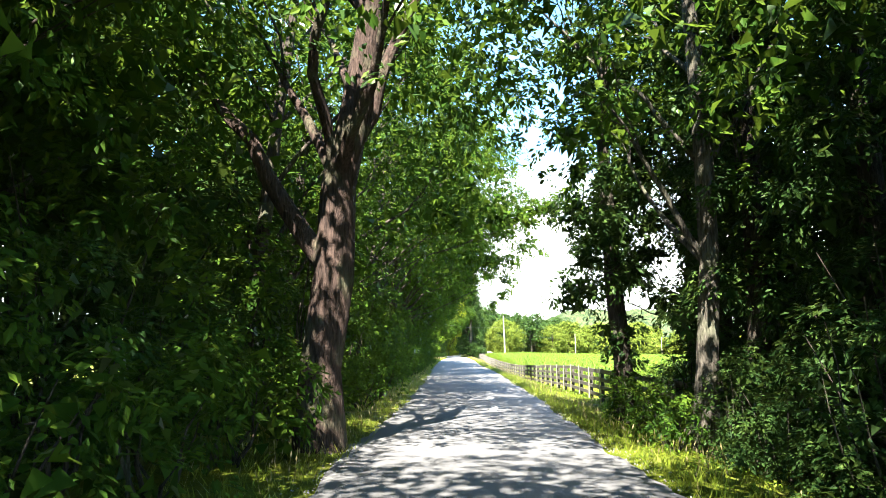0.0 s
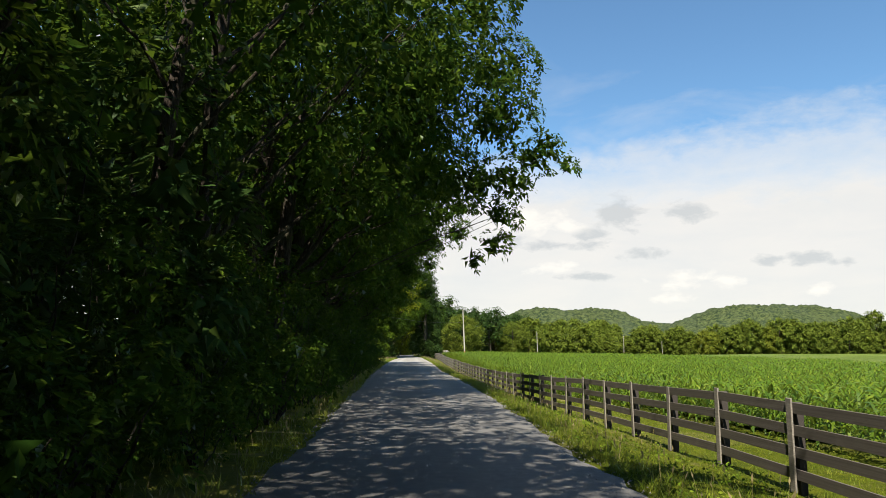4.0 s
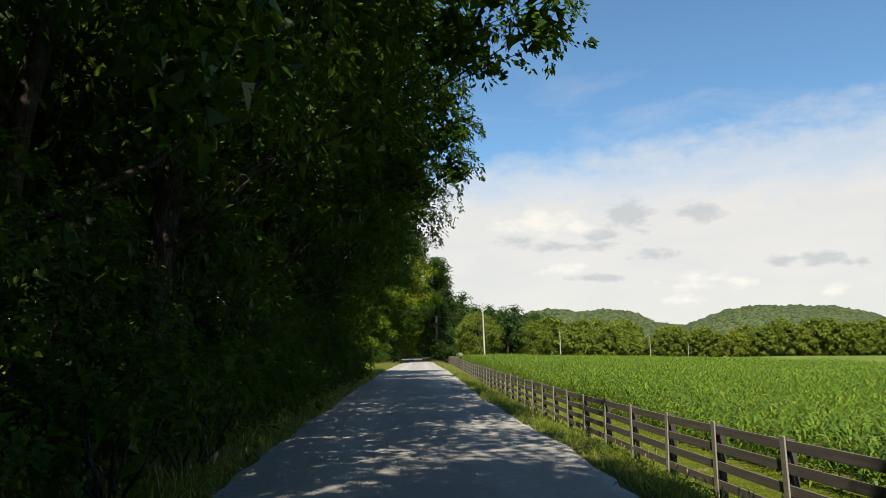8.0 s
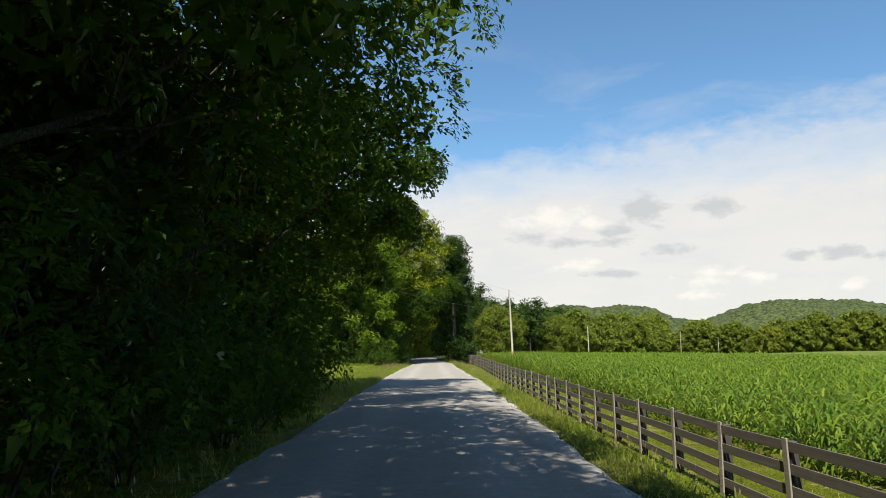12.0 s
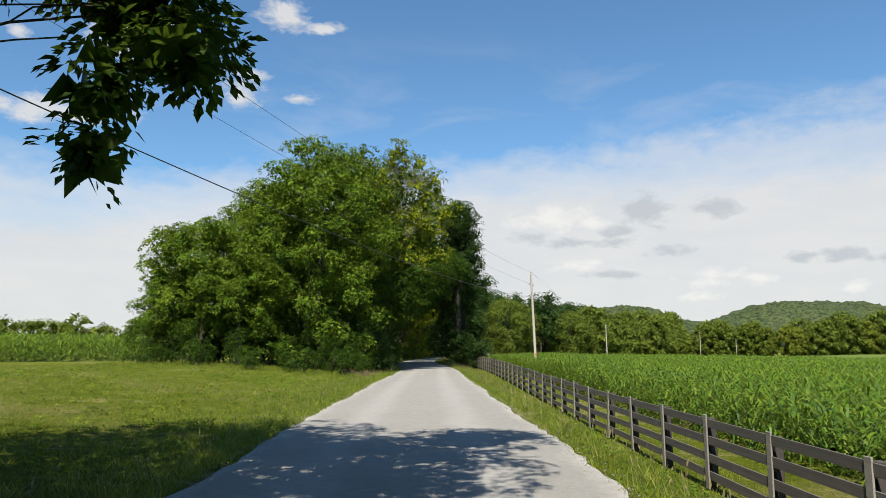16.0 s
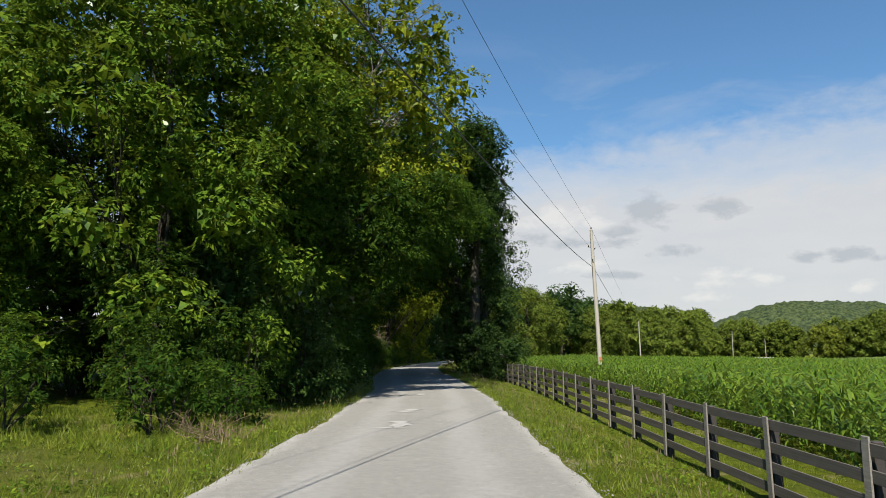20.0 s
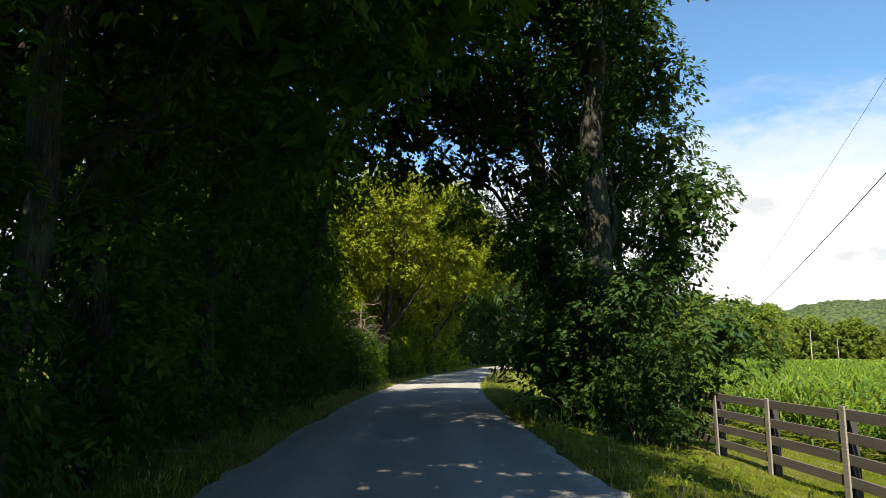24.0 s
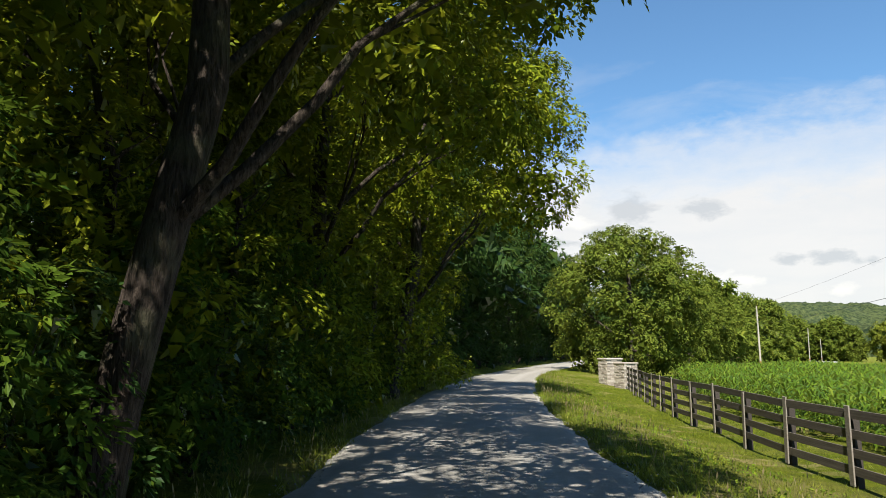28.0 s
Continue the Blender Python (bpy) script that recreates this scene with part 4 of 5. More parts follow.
face_b = build_tree("tree", "small bushy tree at the end of the group", 72, 10.5, 4.0, 0.3, 0.16, 16000, 0.16, LEAF_MEADOW, group=FACE, limbs=7, lobes_n=60, reach=0.24, inner=4500, inner_size=0.26, flat=0.6)
face_c = build_tree("tree", "thinning yellowish tree with bare grey branches at its top", 73, 18.5, 4.4, 4.5, 0.24, 15000, 0.16, LEAF_YELLOW, BARK_GREY, group=FACE, limbs=9, lobes_n=64, reach=0.23, inner=3000, inner_size=0.33, bare=12, off=2.2)
put_copies(face_a, [(-8.0, 145.6, 1.0), (-13.0, 151, 0.8), (-7.7, 151.4, 1.04), (-11.0, 147.5, 0.82)], place_rng, turn=25)
put_copies(face_b, [(-14.9, 142.4, 1.1), (-12.2, 141.2, 0.8), (-15.6, 147, 1.12), (-17.2, 143.6, 0.68)], place_rng)
vine = build_tree("tree", "small vine-smothered tree at the mouth of the tunnel of trees", 74, 9.0, 1.75, 0.0, 0.12, 10000, 0.115, LEAF, group=FACE, limbs=5, lobes_n=30, reach=0.42, column=True, inner=1200, inner_size=0.19)
put_copies(vine, [(-4.4, 148.4, 0.95), (-4.5, 151.8, 1.05), (-4.8, 155.4, 1.0), (-5.0, 159.2, 1.05), (-5.4, 162.6, 1.0), (-5.3, 166.3, 1.1), (-5.3, 170.0, 1.15), (-5.5, 173.6, 1.1), (-5.7, 177.0, 1.15), (-6.0, 180.6, 1.1), (-6.5, 184.3, 0.85), (-6.6, 188.2, 0.7)], place_rng)
put_copies(face_c, [(-4.9, 156.0, 1.06)], place_rng, turn=10)
arch = build_tree("tree", "leaning tree whose leafy boughs droop over the lane", 75, 12.5, 3.4, 3.0, 0.16, 15000, 0.14, LEAF, group=FACE, limbs=4, lobes_n=24, inner=2600, inner_size=0.28, off=0.8, twig=4, heavy=2.5,
                  extra=((2.8, 0.3, 3.5, 0.6), (3.3, 0.5, 4.2, 0.7), (2.4, 0.4, 4.6, 0.9), (4.2, 0.6, 5.0, 0.8), (3.4, 0.2, 5.6, 1.1), (5.0, 0.8, 6.0, 0.9), (4.4, 0.4, 7.0, 1.2), (5.8, 0.6, 7.2, 1.0)))
put_copies(arch, [(-5.4, 150.4, 1.0), (-5.6, 155.6, 1.1), (-5.7, 164.6, 1.2)], place_rng, turn=0)
sa += [(-6.4, 140.8, 0.5), (-9.0, 139.8, 0.45), (-11.8, 139.0, 0.5), (-15.0, 139.4, 0.55), (-18.6, 141.0, 0.55), (-4.9, 143, 0.6)]
sa += [(-4.7, 186.9, 0.6), (-4.9, 188.8, 0.62), (-5.0, 190.3, 0.6)]
sa += [(-7.5, 143.2, 0.9), (-10.3, 142.6, 0.85), (-13.2, 143.6, 0.9), (-16.4, 144.4, 0.85), (-19, 145, 0.7)]
sb += [(-4.3, 146.5, 1.1), (-4.5, 149.5, 1.2), (-4.6, 152.4, 1.2), (-4.8, 155.4, 1.2)]
sc += [(-5.2, 138.8, 1.0), (-7.6, 137.6, 1.0), (-10.4, 136.9, 0.9), (-13.4, 136.9, 0.9), (-4.6, 141.3, 0.9), (-16.6, 139.0, 0.8)]

# sunlit yellow-green trees at the bend
bend = build_tree("tree", "yellow-green locust tree lit by the sun at the bend", 81, 12.4, 5.2, 3.9, 0.2, 40000, 0.13, LEAF_YELLOW, group="trees at the bend", limbs=7, lobes_n=90, reach=0.22, off=1.6, inner=6000, inner_size=0.26, flat=0.6)
put_copies(bend, [(-5.1, 193.4, 1.0), (-5.2, 202.8, 1.0), (-9.6, 198.5, 0.92), (-3.2, 212.0, 1.1)], place_rng, turn=30)

bend_low = build_tree("tree", "small yellow-green tree smothered in vines at the bend", 84, 7.2, 1.9, 0.0, 0.1, 9000, 0.115, LEAF_YELLOW, group="trees at the bend", limbs=4, lobes_n=34, reach=0.4, column=True, inner=1500, inner_size=0.2)
put_copies(bend_low, [(-6.2, 190.6, 0.8), (-6.0, 194.6, 0.95), (-5.6, 198.4, 1.0), (-5.2, 202.0, 1.05), (-4.6, 205.6, 1.05), (-4.0, 209.2, 1.05), (-3.0, 213.0, 1.05), (-2.0, 216.5, 1.0)], place_rng)

# dead boughs caught in the hedge below it
DEAD = plain("dead_wood", (0.13, 0.098, 0.068), 0.9)
dead = new("dead_bough")
dead.location = (-4.9, 188.0, land(-4.9, 188.0))
tagged(dead, "bare dead brown boughs caught in the hedge at the bend", "dead bough")
dead_rng = np.random.default_rng(83)
v, f = tube_arrays(wobble((0, 0.2, -0.2), (0.1, 0, 3.9), 8, 0.08, dead_rng), np.linspace(0.07, 0.03, 8), 6)
child("stem", mesh_from("stem", v, f, DEAD, True), dead)
for k in range(16):
    a = np.array([0.05, 0.05, dead_rng.uniform(2.2, 3.8)])
    e = a + dead_rng.normal(size=3) * [0.75, 0.5, 0.35] + [0.05, -0.35, 0.05]
    twigs = [tube_arrays(wobble(a, e, 6, 0.07, dead_rng), np.linspace(0.026, 0.008, 6), 5)]
    for q in range(3):
        m = a + (e - a) * dead_rng.uniform(0.45, 0.95)
        twigs.append(tube_arrays(wobble(m, m + dead_rng.normal(size=3) * 0.32 + [0, 0, -0.15], 4, 0.04, dead_rng), np.linspace(0.011, 0.004, 4), 4))
    v, f = joined(twigs)
    child("branch", mesh_from("branch", v, f, DEAD, True), dead)

# round tree past the gate
round_tree = build_tree("tree", "broad round-crowned tree beyond the stone gate", 91, 15.4, 10.0, 0.0, 0.42, 34000, 0.27, LEAF_FAR, limbs=6, lobes_n=110, reach=0.19, inner=7000, inner_size=0.6, group="field trees")
put_copies(round_tree, [(15.8, 247, 0.76), (38, 292, 0.8)], place_rng)
put_copies(shrub_a, sa, place_rng, 0.75, 1.2)
put_copies(shrub_b, sb, place_rng, 0.75, 1.2)
put_copies(shrub_e, se + se_right, place_rng, 0.85, 1.2)
put_copies(shrub_c, sc, place_rng, 0.7, 1.2)

# ---- tree lines behind the fields ----
far_protos = [build_tree("tree", "broadleaf tree in the far tree line", 100 + k, h, rr, 0.0, 0.3, 4200, 0.52, LEAF_FAR if k != 2 else LEAF_FAR_LIGHT, limbs=1, lobes_n=34, reach=0.3, inner=900, inner_size=1.5, group="far tree line", coarse=True)
              for k, (h, rr) in enumerate(((15, 6.5), (13, 5.5), (11, 5.0), (17, 7.0)))]
far_spots = [[], [], [], []]


def tree_line(x0, y0, x1, y1, gap, deep=2, size=1.0):
    n = max(2, int(math.hypot(x1 - x0, y1 - y0) / gap))
    for k in range(n):
        for d in range(deep):
            s = (k + place_rng.uniform(-0.3, 0.3)) / n
            px, py = x0 + (x1 - x0) * s, y0 + (y1 - y0) * s + d * 9
            far_spots[int(place_rng.choice(4, p=[0.33, 0.3, 0.12, 0.25]))].append((px + place_rng.uniform(-2, 2), py + place_rng.uniform(-2, 2), size * place_rng.uniform(0.8, 1.15)))


tree_line(44, 300, 90, 366, 6, 2, 0.86)
tree_line(92, 372, 128, 480, 9, 2, 1.0)
tree_line(128, 485, 185, 478, 6, 2, 1.05)
tree_line(183, 452, 340, 430, 6.5, 2, 1.25)
for proto, spots in zip(far_protos, far_spots):
    put_copies(proto, spots, place_rng, 0.8, 1.15)


def far_woods(name, label, lines, seed):
    """Woods too far off to count: many crowns, each of lobes and sprays, in one mesh. A line: ends, gap, height."""
    r = np.random.default_rng(seed)
    vs, fs, n = [], [[], []], 0
    for x0, y0, x1, y1, gap, tall in lines:
        k = max(2, int(math.hypot(x1 - x0, y1 - y0) / gap))
        for q in range(k):
            t = (q + r.uniform(-0.35, 0.35)) / k
            x, y, h = x0 + (x1 - x0) * t + r.normal() * 2, y0 + (y1 - y0) * t + r.normal() * 3, tall * r.uniform(0.75, 1.2)
            m = 16
            a, zz = r.uniform(0, 2 * np.pi, m), r.uniform(0.08, 0.9, m)
            rr = h * 0.36 * np.sqrt(np.clip(1 - (zz - 0.35) ** 2 / 0.4, 0.05, 1)) * r.uniform(0.4, 1, m)
            lobes = np.stack([np.cos(a) * rr, np.sin(a) * rr, zz * h], 1)
            v, f = lobed_crown(r, lobes, h * r.uniform(0.10, 0.19, m), np.array([0, 0, h * 0.4]), 900, 0.06 * h, 160, 0.16 * h, 0.0, seed + q, 0.8, None, True)
            vs.append(v + [x, y, land(x, y)])
            for part, g in zip(fs, f):
                part.append(g + n)
            n += len(v)
    tagged(new(name, mesh_from(name, np.concatenate(vs), [np.concatenate(g) for g in fs], LEAF_FAR)), label, "woods", kind="stuff")


far_woods("far_woods", "low green scrub along the foot of the far tree line", [(150, 474, 340, 424, 7, 7.0), (92, 366, 128, 474, 8, 6.0)], 61)
far_woods("far_woods", "green woods at the far end of the corn field", [(340, 432, 560, 402, 11, 18.0), (345, 445, 565, 415, 13, 20.0)], 62)
far_woods("far_woods", "green tree line behind the meadow's corn", [(-150, 320, -40, 345, 5, 11.0), (-150, 324, -40, 349, 6, 10.0), (-260, 280, -150, 320, 6, 13.0)], 63)

# ---- corn ----


def corn_plants(px, py, pz, tall, n_leaf, seg, width, r):
    """Joined corn plants: arching strap leaves from a stalk. Arrays of places and heights."""
    n = len(px)
    base = np.stack([px, py, pz], 1)[:, None]
    k = np.arange(n_leaf)
    az0 = r.uniform(0, 2 * np.pi, (n, 1)) + k * np.pi + r.normal(size=(n, n_leaf)) * 0.5
    start = tall[:, None] * (0.12 + 0.78 * k / max(1, n_leaf - 1))
    length = tall[:, None] * r.uniform(0.38, 0.6, (n, n_leaf)) * (1.0 - 0.35 * np.abs(k / max(1, n_leaf - 1) - 0.5))
    rise = r.uniform(0.8, 1.45, (n, n_leaf))
    s = np.linspace(0, 1, seg + 1)
    out = length[..., None] * s * 0.85
    up = start[..., None] + length[..., None] * (rise[..., None] * s - 1.15 * s ** 2.2)
    dx, dy = np.cos(az0)[..., None], np.sin(az0)[..., None]
    mid = np.stack([out * dx, out * dy, up + 0 * out], -1) + base[:, :, None]
    wd = width * np.sin(np.pi * (0.12 + 0.88 * s)) ** 0.7 + 0.004
    sidev = np.stack([-dy + 0 * s, dx + 0 * s, 0.25 + 0 * dx + 0 * s], -1) * wd[None, None, :, None] * 0.5
    v = np.stack([mid + sidev, mid - sidev], -2).reshape(-1, 3)
    m = n * n_leaf
    b = (np.arange(m)[:, None] * (seg + 1) + np.arange(seg)[None]).reshape(-1) * 2
    return v, np.stack([b, b + 1, b + 3, b + 2], 1)


def corn_block(name, label, x0, x1, y0, y1, dx, dy, n_leaf, seg, width, edge, tall=1.5):
    r = np.random.default_rng(int(x0 * 10 + y0) % 9999)
    gx, gy = np.meshgrid(np.arange(x0, x1, dx), np.arange(y0, y1, dy))
    gx, gy = gx.ravel() + r.normal(size=gx.size) * 0.06, gy.ravel() + r.uniform(-0.4, 0.4, gx.size) * dy
    keep = edge(gx, gy)
    gx, gy = gx[keep], gy[keep]
    swell = np.sin(gx * 0.13 + gy * 0.05) * 0.12 + np.sin(gy * 0.21 - gx * 0.4) * 0.08
    h = tall * (1 + swell + r.normal(size=gx.size) * 0.08)
    v, f = corn_plants(gx, gy, land_array(gx, gy), h, n_leaf, seg, width, r)
    tagged(new(name, mesh_from(name, v, f, CORN_LEAF)), label, "corn", kind="stuff")


def past_fence(gap):
    return lambda x, y: x > np.interp(y, FENCE_LINE[:, 0], FENCE_LINE[:, 1]) + gap + np.maximum(0, y - 228) * 0.9


corn_block("corn", "rows of green knee-high to shoulder-high corn behind the fence", 7.0, 12, 10, 236, 0.76, 0.24, 9, 3, 0.062, past_fence(2.5), 1.28)
corn_block("corn", "green corn in the middle of the field", 12, 28, 10, 270, 0.76, 0.36, 7, 2, 0.075, past_fence(2.5), 1.28)
corn_block("corn", "green corn far across the field", 28, 80, 40, 320, 1.2, 1.1, 5, 2, 0.19, lambda x, y: y < 250 + x * 0.9, 1.3)
corn_block("corn", "green corn behind the meadow", -75, -24, 156, 215, 0.8, 0.55, 7, 2, 0.13, lambda x, y: x < -24, 2.3)


def corn_top(X, Y):
    f = np.interp(Y, FENCE_LINE[:, 0], FENCE_LINE[:, 1]) + np.maximum(0, Y - 228) * 0.9
    return land_array(X, Y) + (0.45 + 0.5 * step(60, 80, X)) * step(3.2, 5.5, X - f) * step(0, 12, 262 + X * 0.9 - Y) + 0.10 * np.sin(X * 2.1) * np.sin(Y * 1.7) - 0.25 * step(4.5, 3.0, X - f) - 0.4 * step(5, -3, 262 + X * 0.9 - Y)


tagged(new("corn_field", grid_mesh("corn_field", graded((9.5, 0.7), (40, 1.6), (120, 6), (420, 1)), graded((-30, 1.1), (330, 3), (430, 1)), corn_top, CORN_MASS)),
       "dense green corn filling the field", "corn field", kind="stuff")


def corn_top_left(X, Y):
    return land_array(X, Y) + 1.1 * step(-25, -29, X) * step(158, 162, Y) + 0.12 * np.sin(X * 2.1) * np.sin(Y * 1.7) - 0.3 * step(-26, -23, X) - 0.3 * step(160, 156, Y)


tagged(new("corn_field", grid_mesh("corn_field", np.arange(-260, -22, 2.0), np.arange(155, 300, 2.0), corn_top_left, CORN_MASS)),
       "dense green corn behind the meadow", "corn field", kind="stuff")

# ---- grass ----


def grass(name, label, n, xfun, y0, y1, tall, seed):
    r = np.random.default_rng(seed)
    tx, ty = xfun(r, r.uniform(y0, y1, n // 6))
    px = (tx[:, None] + r.normal(size=(len(tx), 6)) * 0.07).ravel()
    py = (ty[:, None] + r.normal(size=(len(tx), 6)) * 0.07).ravel()
    th = (tall * r.uniform(0.5, 1.5, len(tx))[:, None] * r.uniform(0.6, 1.2, (len(tx), 6))).ravel()
    n = len(px)
    b = np.stack([px, py, land_array(px, py) - 0.01], 1)
    a = r.uniform(0, 2 * np.pi, n)
    s = np.stack([np.cos(a), np.sin(a), 0 * a], 1) * (0.005 + 0.03 * th)[:, None]
    lean = r.normal(size=(n, 3)) * th[:, None] * 0.5
    lean[:, 2] = th
    v = np.stack([b - s, b + s, b + lean], 1).reshape(-1, 3)
    tagged(new(name, mesh_from(name, v, np.arange(3 * n).reshape(n, 3), GRASS_LEAF)), label, "grass", kind="stuff")


def beside(side, near, far, power=1.0):
    def spots(r, y):
        c, h = line_at(ROAD_LINE, y), line_at(ROAD_LINE, y, 2)
        return c + side * (h + near + (far - near) * r.random(len(y)) ** power), y
    return spots


grass("grass", "mown green verge grass between lane and fence", 170000, beside(1, -0.08, 6.4), 4, 236, 0.075, 1)
grass("grass", "tall tufts of grass along the lane's edge", 30000, beside(1, 0.0, 0.9, 1.6), 4, 262, 0.14, 2)
grass("grass", "tufts of grass under the wood", 44000, beside(-1, -0.10, 2.4, 1.3), -4, 262, 0.14, 3)
grass("grass", "meadow grass with clover", 150000, beside(-1, 0.0, 24, 1.4), 94, 142, 0.075, 4)

# ---- board fence ----
BAY = 2.44


def fence_spot(s_y):
    return float(np.interp(s_y, FENCE_LINE[:, 0], FENCE_LINE[:, 1]))


post_y, y = [], 6.2
while y < 228.4:
    post_y.append(y)
    sl = (fence_spot(y + 0.5) - fence_spot(y - 0.5))
    y += BAY / math.sqrt(1 + sl * sl)
fence = new("board_fence")
fence.location = (fence_spot(post_y[0]), post_y[0], land(fence_spot(post_y[0]), post_y[0]))
tagged(fence, "dark weathered four-board wooden fence along the corn field", "fence")
base_inv = Matrix.Translation(-fence.location)
post_me = box_mesh("post", 0.12, 0.13, 1.62, POST, 0.012, True)
batten_me = box_mesh("batten", 0.028, 0.145, 1.30, BATTEN, 0.005, True)
board_me = box_mesh("board", 0.025, 1.0, 0.15, BOARD, 0.004)
tops = []
fr = random.Random(5)
for y in post_y:
    x = fence_spot(y)
    z = land(x, y)
    sl = math.degrees(math.atan2(fence_spot(y + 0.6) - fence_spot(y - 0.6), 1.2))
    tops.append(Vector((x, y, z)))
    turn = pose(0, 0, 0, fr.uniform(-1, 1), fr.uniform(-1, 1), -sl)
    child("post", post_me, fence, m=base_inv @ Matrix.Translation((x + 0.085, y, z - 0.35)) @ turn)
    child("batten", batten_me, fence, m=base_inv @ Matrix.Translation((x - 0.030, y, z + 0.02 + fr.uniform(-0.01, 0.02))) @ turn)
for k in range(0, len(tops) - 1, 2):
    a, b = tops[k], tops[min(k + 2, len(tops) - 1)]
    for h in (0.28, 0.58, 0.88, 1.19):
        p, q = a + Vector((0, 0, h + fr.uniform(-0.012, 0.012))), b + Vector((0, 0, h + fr.uniform(-0.012, 0.012)))
        d = q - p
        m = Matrix.Translation((p + q) / 2) @ d.to_track_quat('Y', 'Z').to_matrix().to_4x4() @ Matrix.Diagonal((1, d.length - 0.01, 1, 1))
        child("board", board_me, fence, m=base_inv @ m)

# ---- stone gate piers ----


def pier(x, y, wx, wy, tall, label, turn, seed):
    r = random.Random(seed)
    root = new("gate_pier")
    root.matrix_basis = pose(x, y, land(x, y) - 0.1, 0, 0, turn)
    tagged(root, label, "gate pier", "stone gate piers")
    child("core", box_mesh("core", wx - 0.14, wy - 0.14, tall - 0.1, STONE, 0.01, True), root, "dark mortar core")
    shapes = [box_mesh("stone", 1, 1, 1, STONE, 0.06) for _ in range(1)]
    z = 0.0
    while z < tall - 0.12:
        h = r.uniform(0.07, 0.13)
        for side in range(4):
            long_, deep = (wx, wy) if side % 2 == 0 else (wy, wx)
            u = -long_ / 2
            while u < long_ / 2 - 0.02:
                ln = min(r.uniform(0.18, 0.5), long_ / 2 - u)
                m = pose(0, 0, 0, 0, 0, 90 * side) @ Matrix.Translation((u + ln / 2, -deep / 2 + 0.06 + r.uniform(-0.02, 0.015), z + h / 2)) @ Matrix.Diagonal((ln - 0.012, 0.16, h - 0.012, 1))
                child("stone", shapes[0], root, m=m)
                u += ln
        z += h
    cap = box_mesh("cap", wx + 0.12, wy + 0.12, 0.1, STONE, 0.02)
    child("cap", cap, root, "flat stone cap", Matrix.Translation((0, 0, z + 0.04)))


pier(10.15, 229.3, 0.95, 0.95, 1.55, "stacked ledge-stone gate pier at the fence's end", 20, 1)
pier(9.75, 231.2, 1.1, 0.9, 1.7, "stacked ledge-stone gate pier beside the lane", 20, 2)

# ---- utility poles and wires ----
BAND = plain("faded_orange", (0.42, 0.16, 0.07), 0.7)
POLES = [(-22.9, 62, 13.2), (10.76, 172.4, 9.6), (46.5, 287.2, 7.7), (108, 384, 7.6), (153.5, 457, 5.6)]


def utility_pole(x, y, top, label, lean=0.0):
    z = land(x, y)
    root = new("utility_pole")
    root.location = (x, y, z)
    tagged(root, label, "utility pole", "poles of the power line")
    v, f = tube_arrays([(lean, 0, -0.5), (lean * 0.5, 0, (top - z) * 0.5), (0, 0, top - z)], [0.15, 0.125, 0.10], 12)
    child("shaft", mesh_from("shaft", v, f, POLE, True), root)
    bm = bmesh.new()
    bmesh.ops.create_cone(bm, cap_ends=True, segments=12, radius1=0.11, radius2=0.07, depth=0.06)
    child("cap", from_bm("cap", bm, POLE), root, m=Matrix.Translation((0, 0, top - z + 0.03)))
    bm = bmesh.new()
    bmesh.ops.create_cone(bm, cap_ends=True, segments=10, radius1=0.05, radius2=0.035, depth=0.16)
    child("insulator", from_bm("insulator", bm, PORCELAIN, True), root, "brown porcelain insulator", Matrix.Translation((0, 0, top - z + 0.14)))
    child("bracket", box_mesh("bracket", 0.06, 0.3, 0.06, STEEL, 0.005), root, "galvanised bracket", Matrix.Translation((0.0, -0.12, top - z - 2.0)))
    v, f = tube_arrays([(lean - 0.15, -0.02, 0.0), (lean * 0.5 - 0.135, -0.02, (top - z) * 0.5), (-0.11, -0.02, top - z - 0.3)], [0.009] * 3, 5)
    child("ground_wire", mesh_from("ground_wire", v, f, STEEL), root, "thin ground wire")
    v, f = tube_arrays([(lean * 0.86, 0, (top - z) * 0.14), (lean * 0.83, 0, (top - z) * 0.17)], [0.146, 0.145], 12)
    child("tag_band", mesh_from("tag_band", v, f, BAND), root, "faded orange band")
    for dz, dx in ((1.15, -0.13), (1.3, 0.12)):
        child("arm", box_mesh("arm", 0.22, 0.05, 0.05, STEEL, 0.004), root, "short insulator arm", Matrix.Translation((dx, 0, top - z - dz)))
        bm = bmesh.new()
        bmesh.ops.create_cone(bm, cap_ends=True, segments=8, radius1=0.05, radius2=0.03, depth=0.12)
        child("insulator", from_bm("insulator", bm, PORCELAIN, True), root, m=Matrix.Translation((dx * 1.7, 0, top - z - dz + 0.08)))


for k, (x, y, top) in enumerate(POLES):
    utility_pole(x, y, top, "pale weathered wooden utility pole in the corn" if k else "wooden utility pole among the trees", (0.0, 0.32, 0.1, -0.1, 0.05)[k])


def wire(a, b, sag, radius, label):
    s = np.linspace(0, 1, 40)[:, None]
    p = np.asarray(a) + (np.asarray(b) - np.asarray(a)) * s
    p[:, 2] -= (4 * sag * s * (1 - s))[:, 0]
    v, f = tube_arrays(p, np.full(40, radius), 6)
    tagged(new("power_cable", mesh_from("power_cable", v, f, WIRE, True)), label, "cable", "cables of the power line")


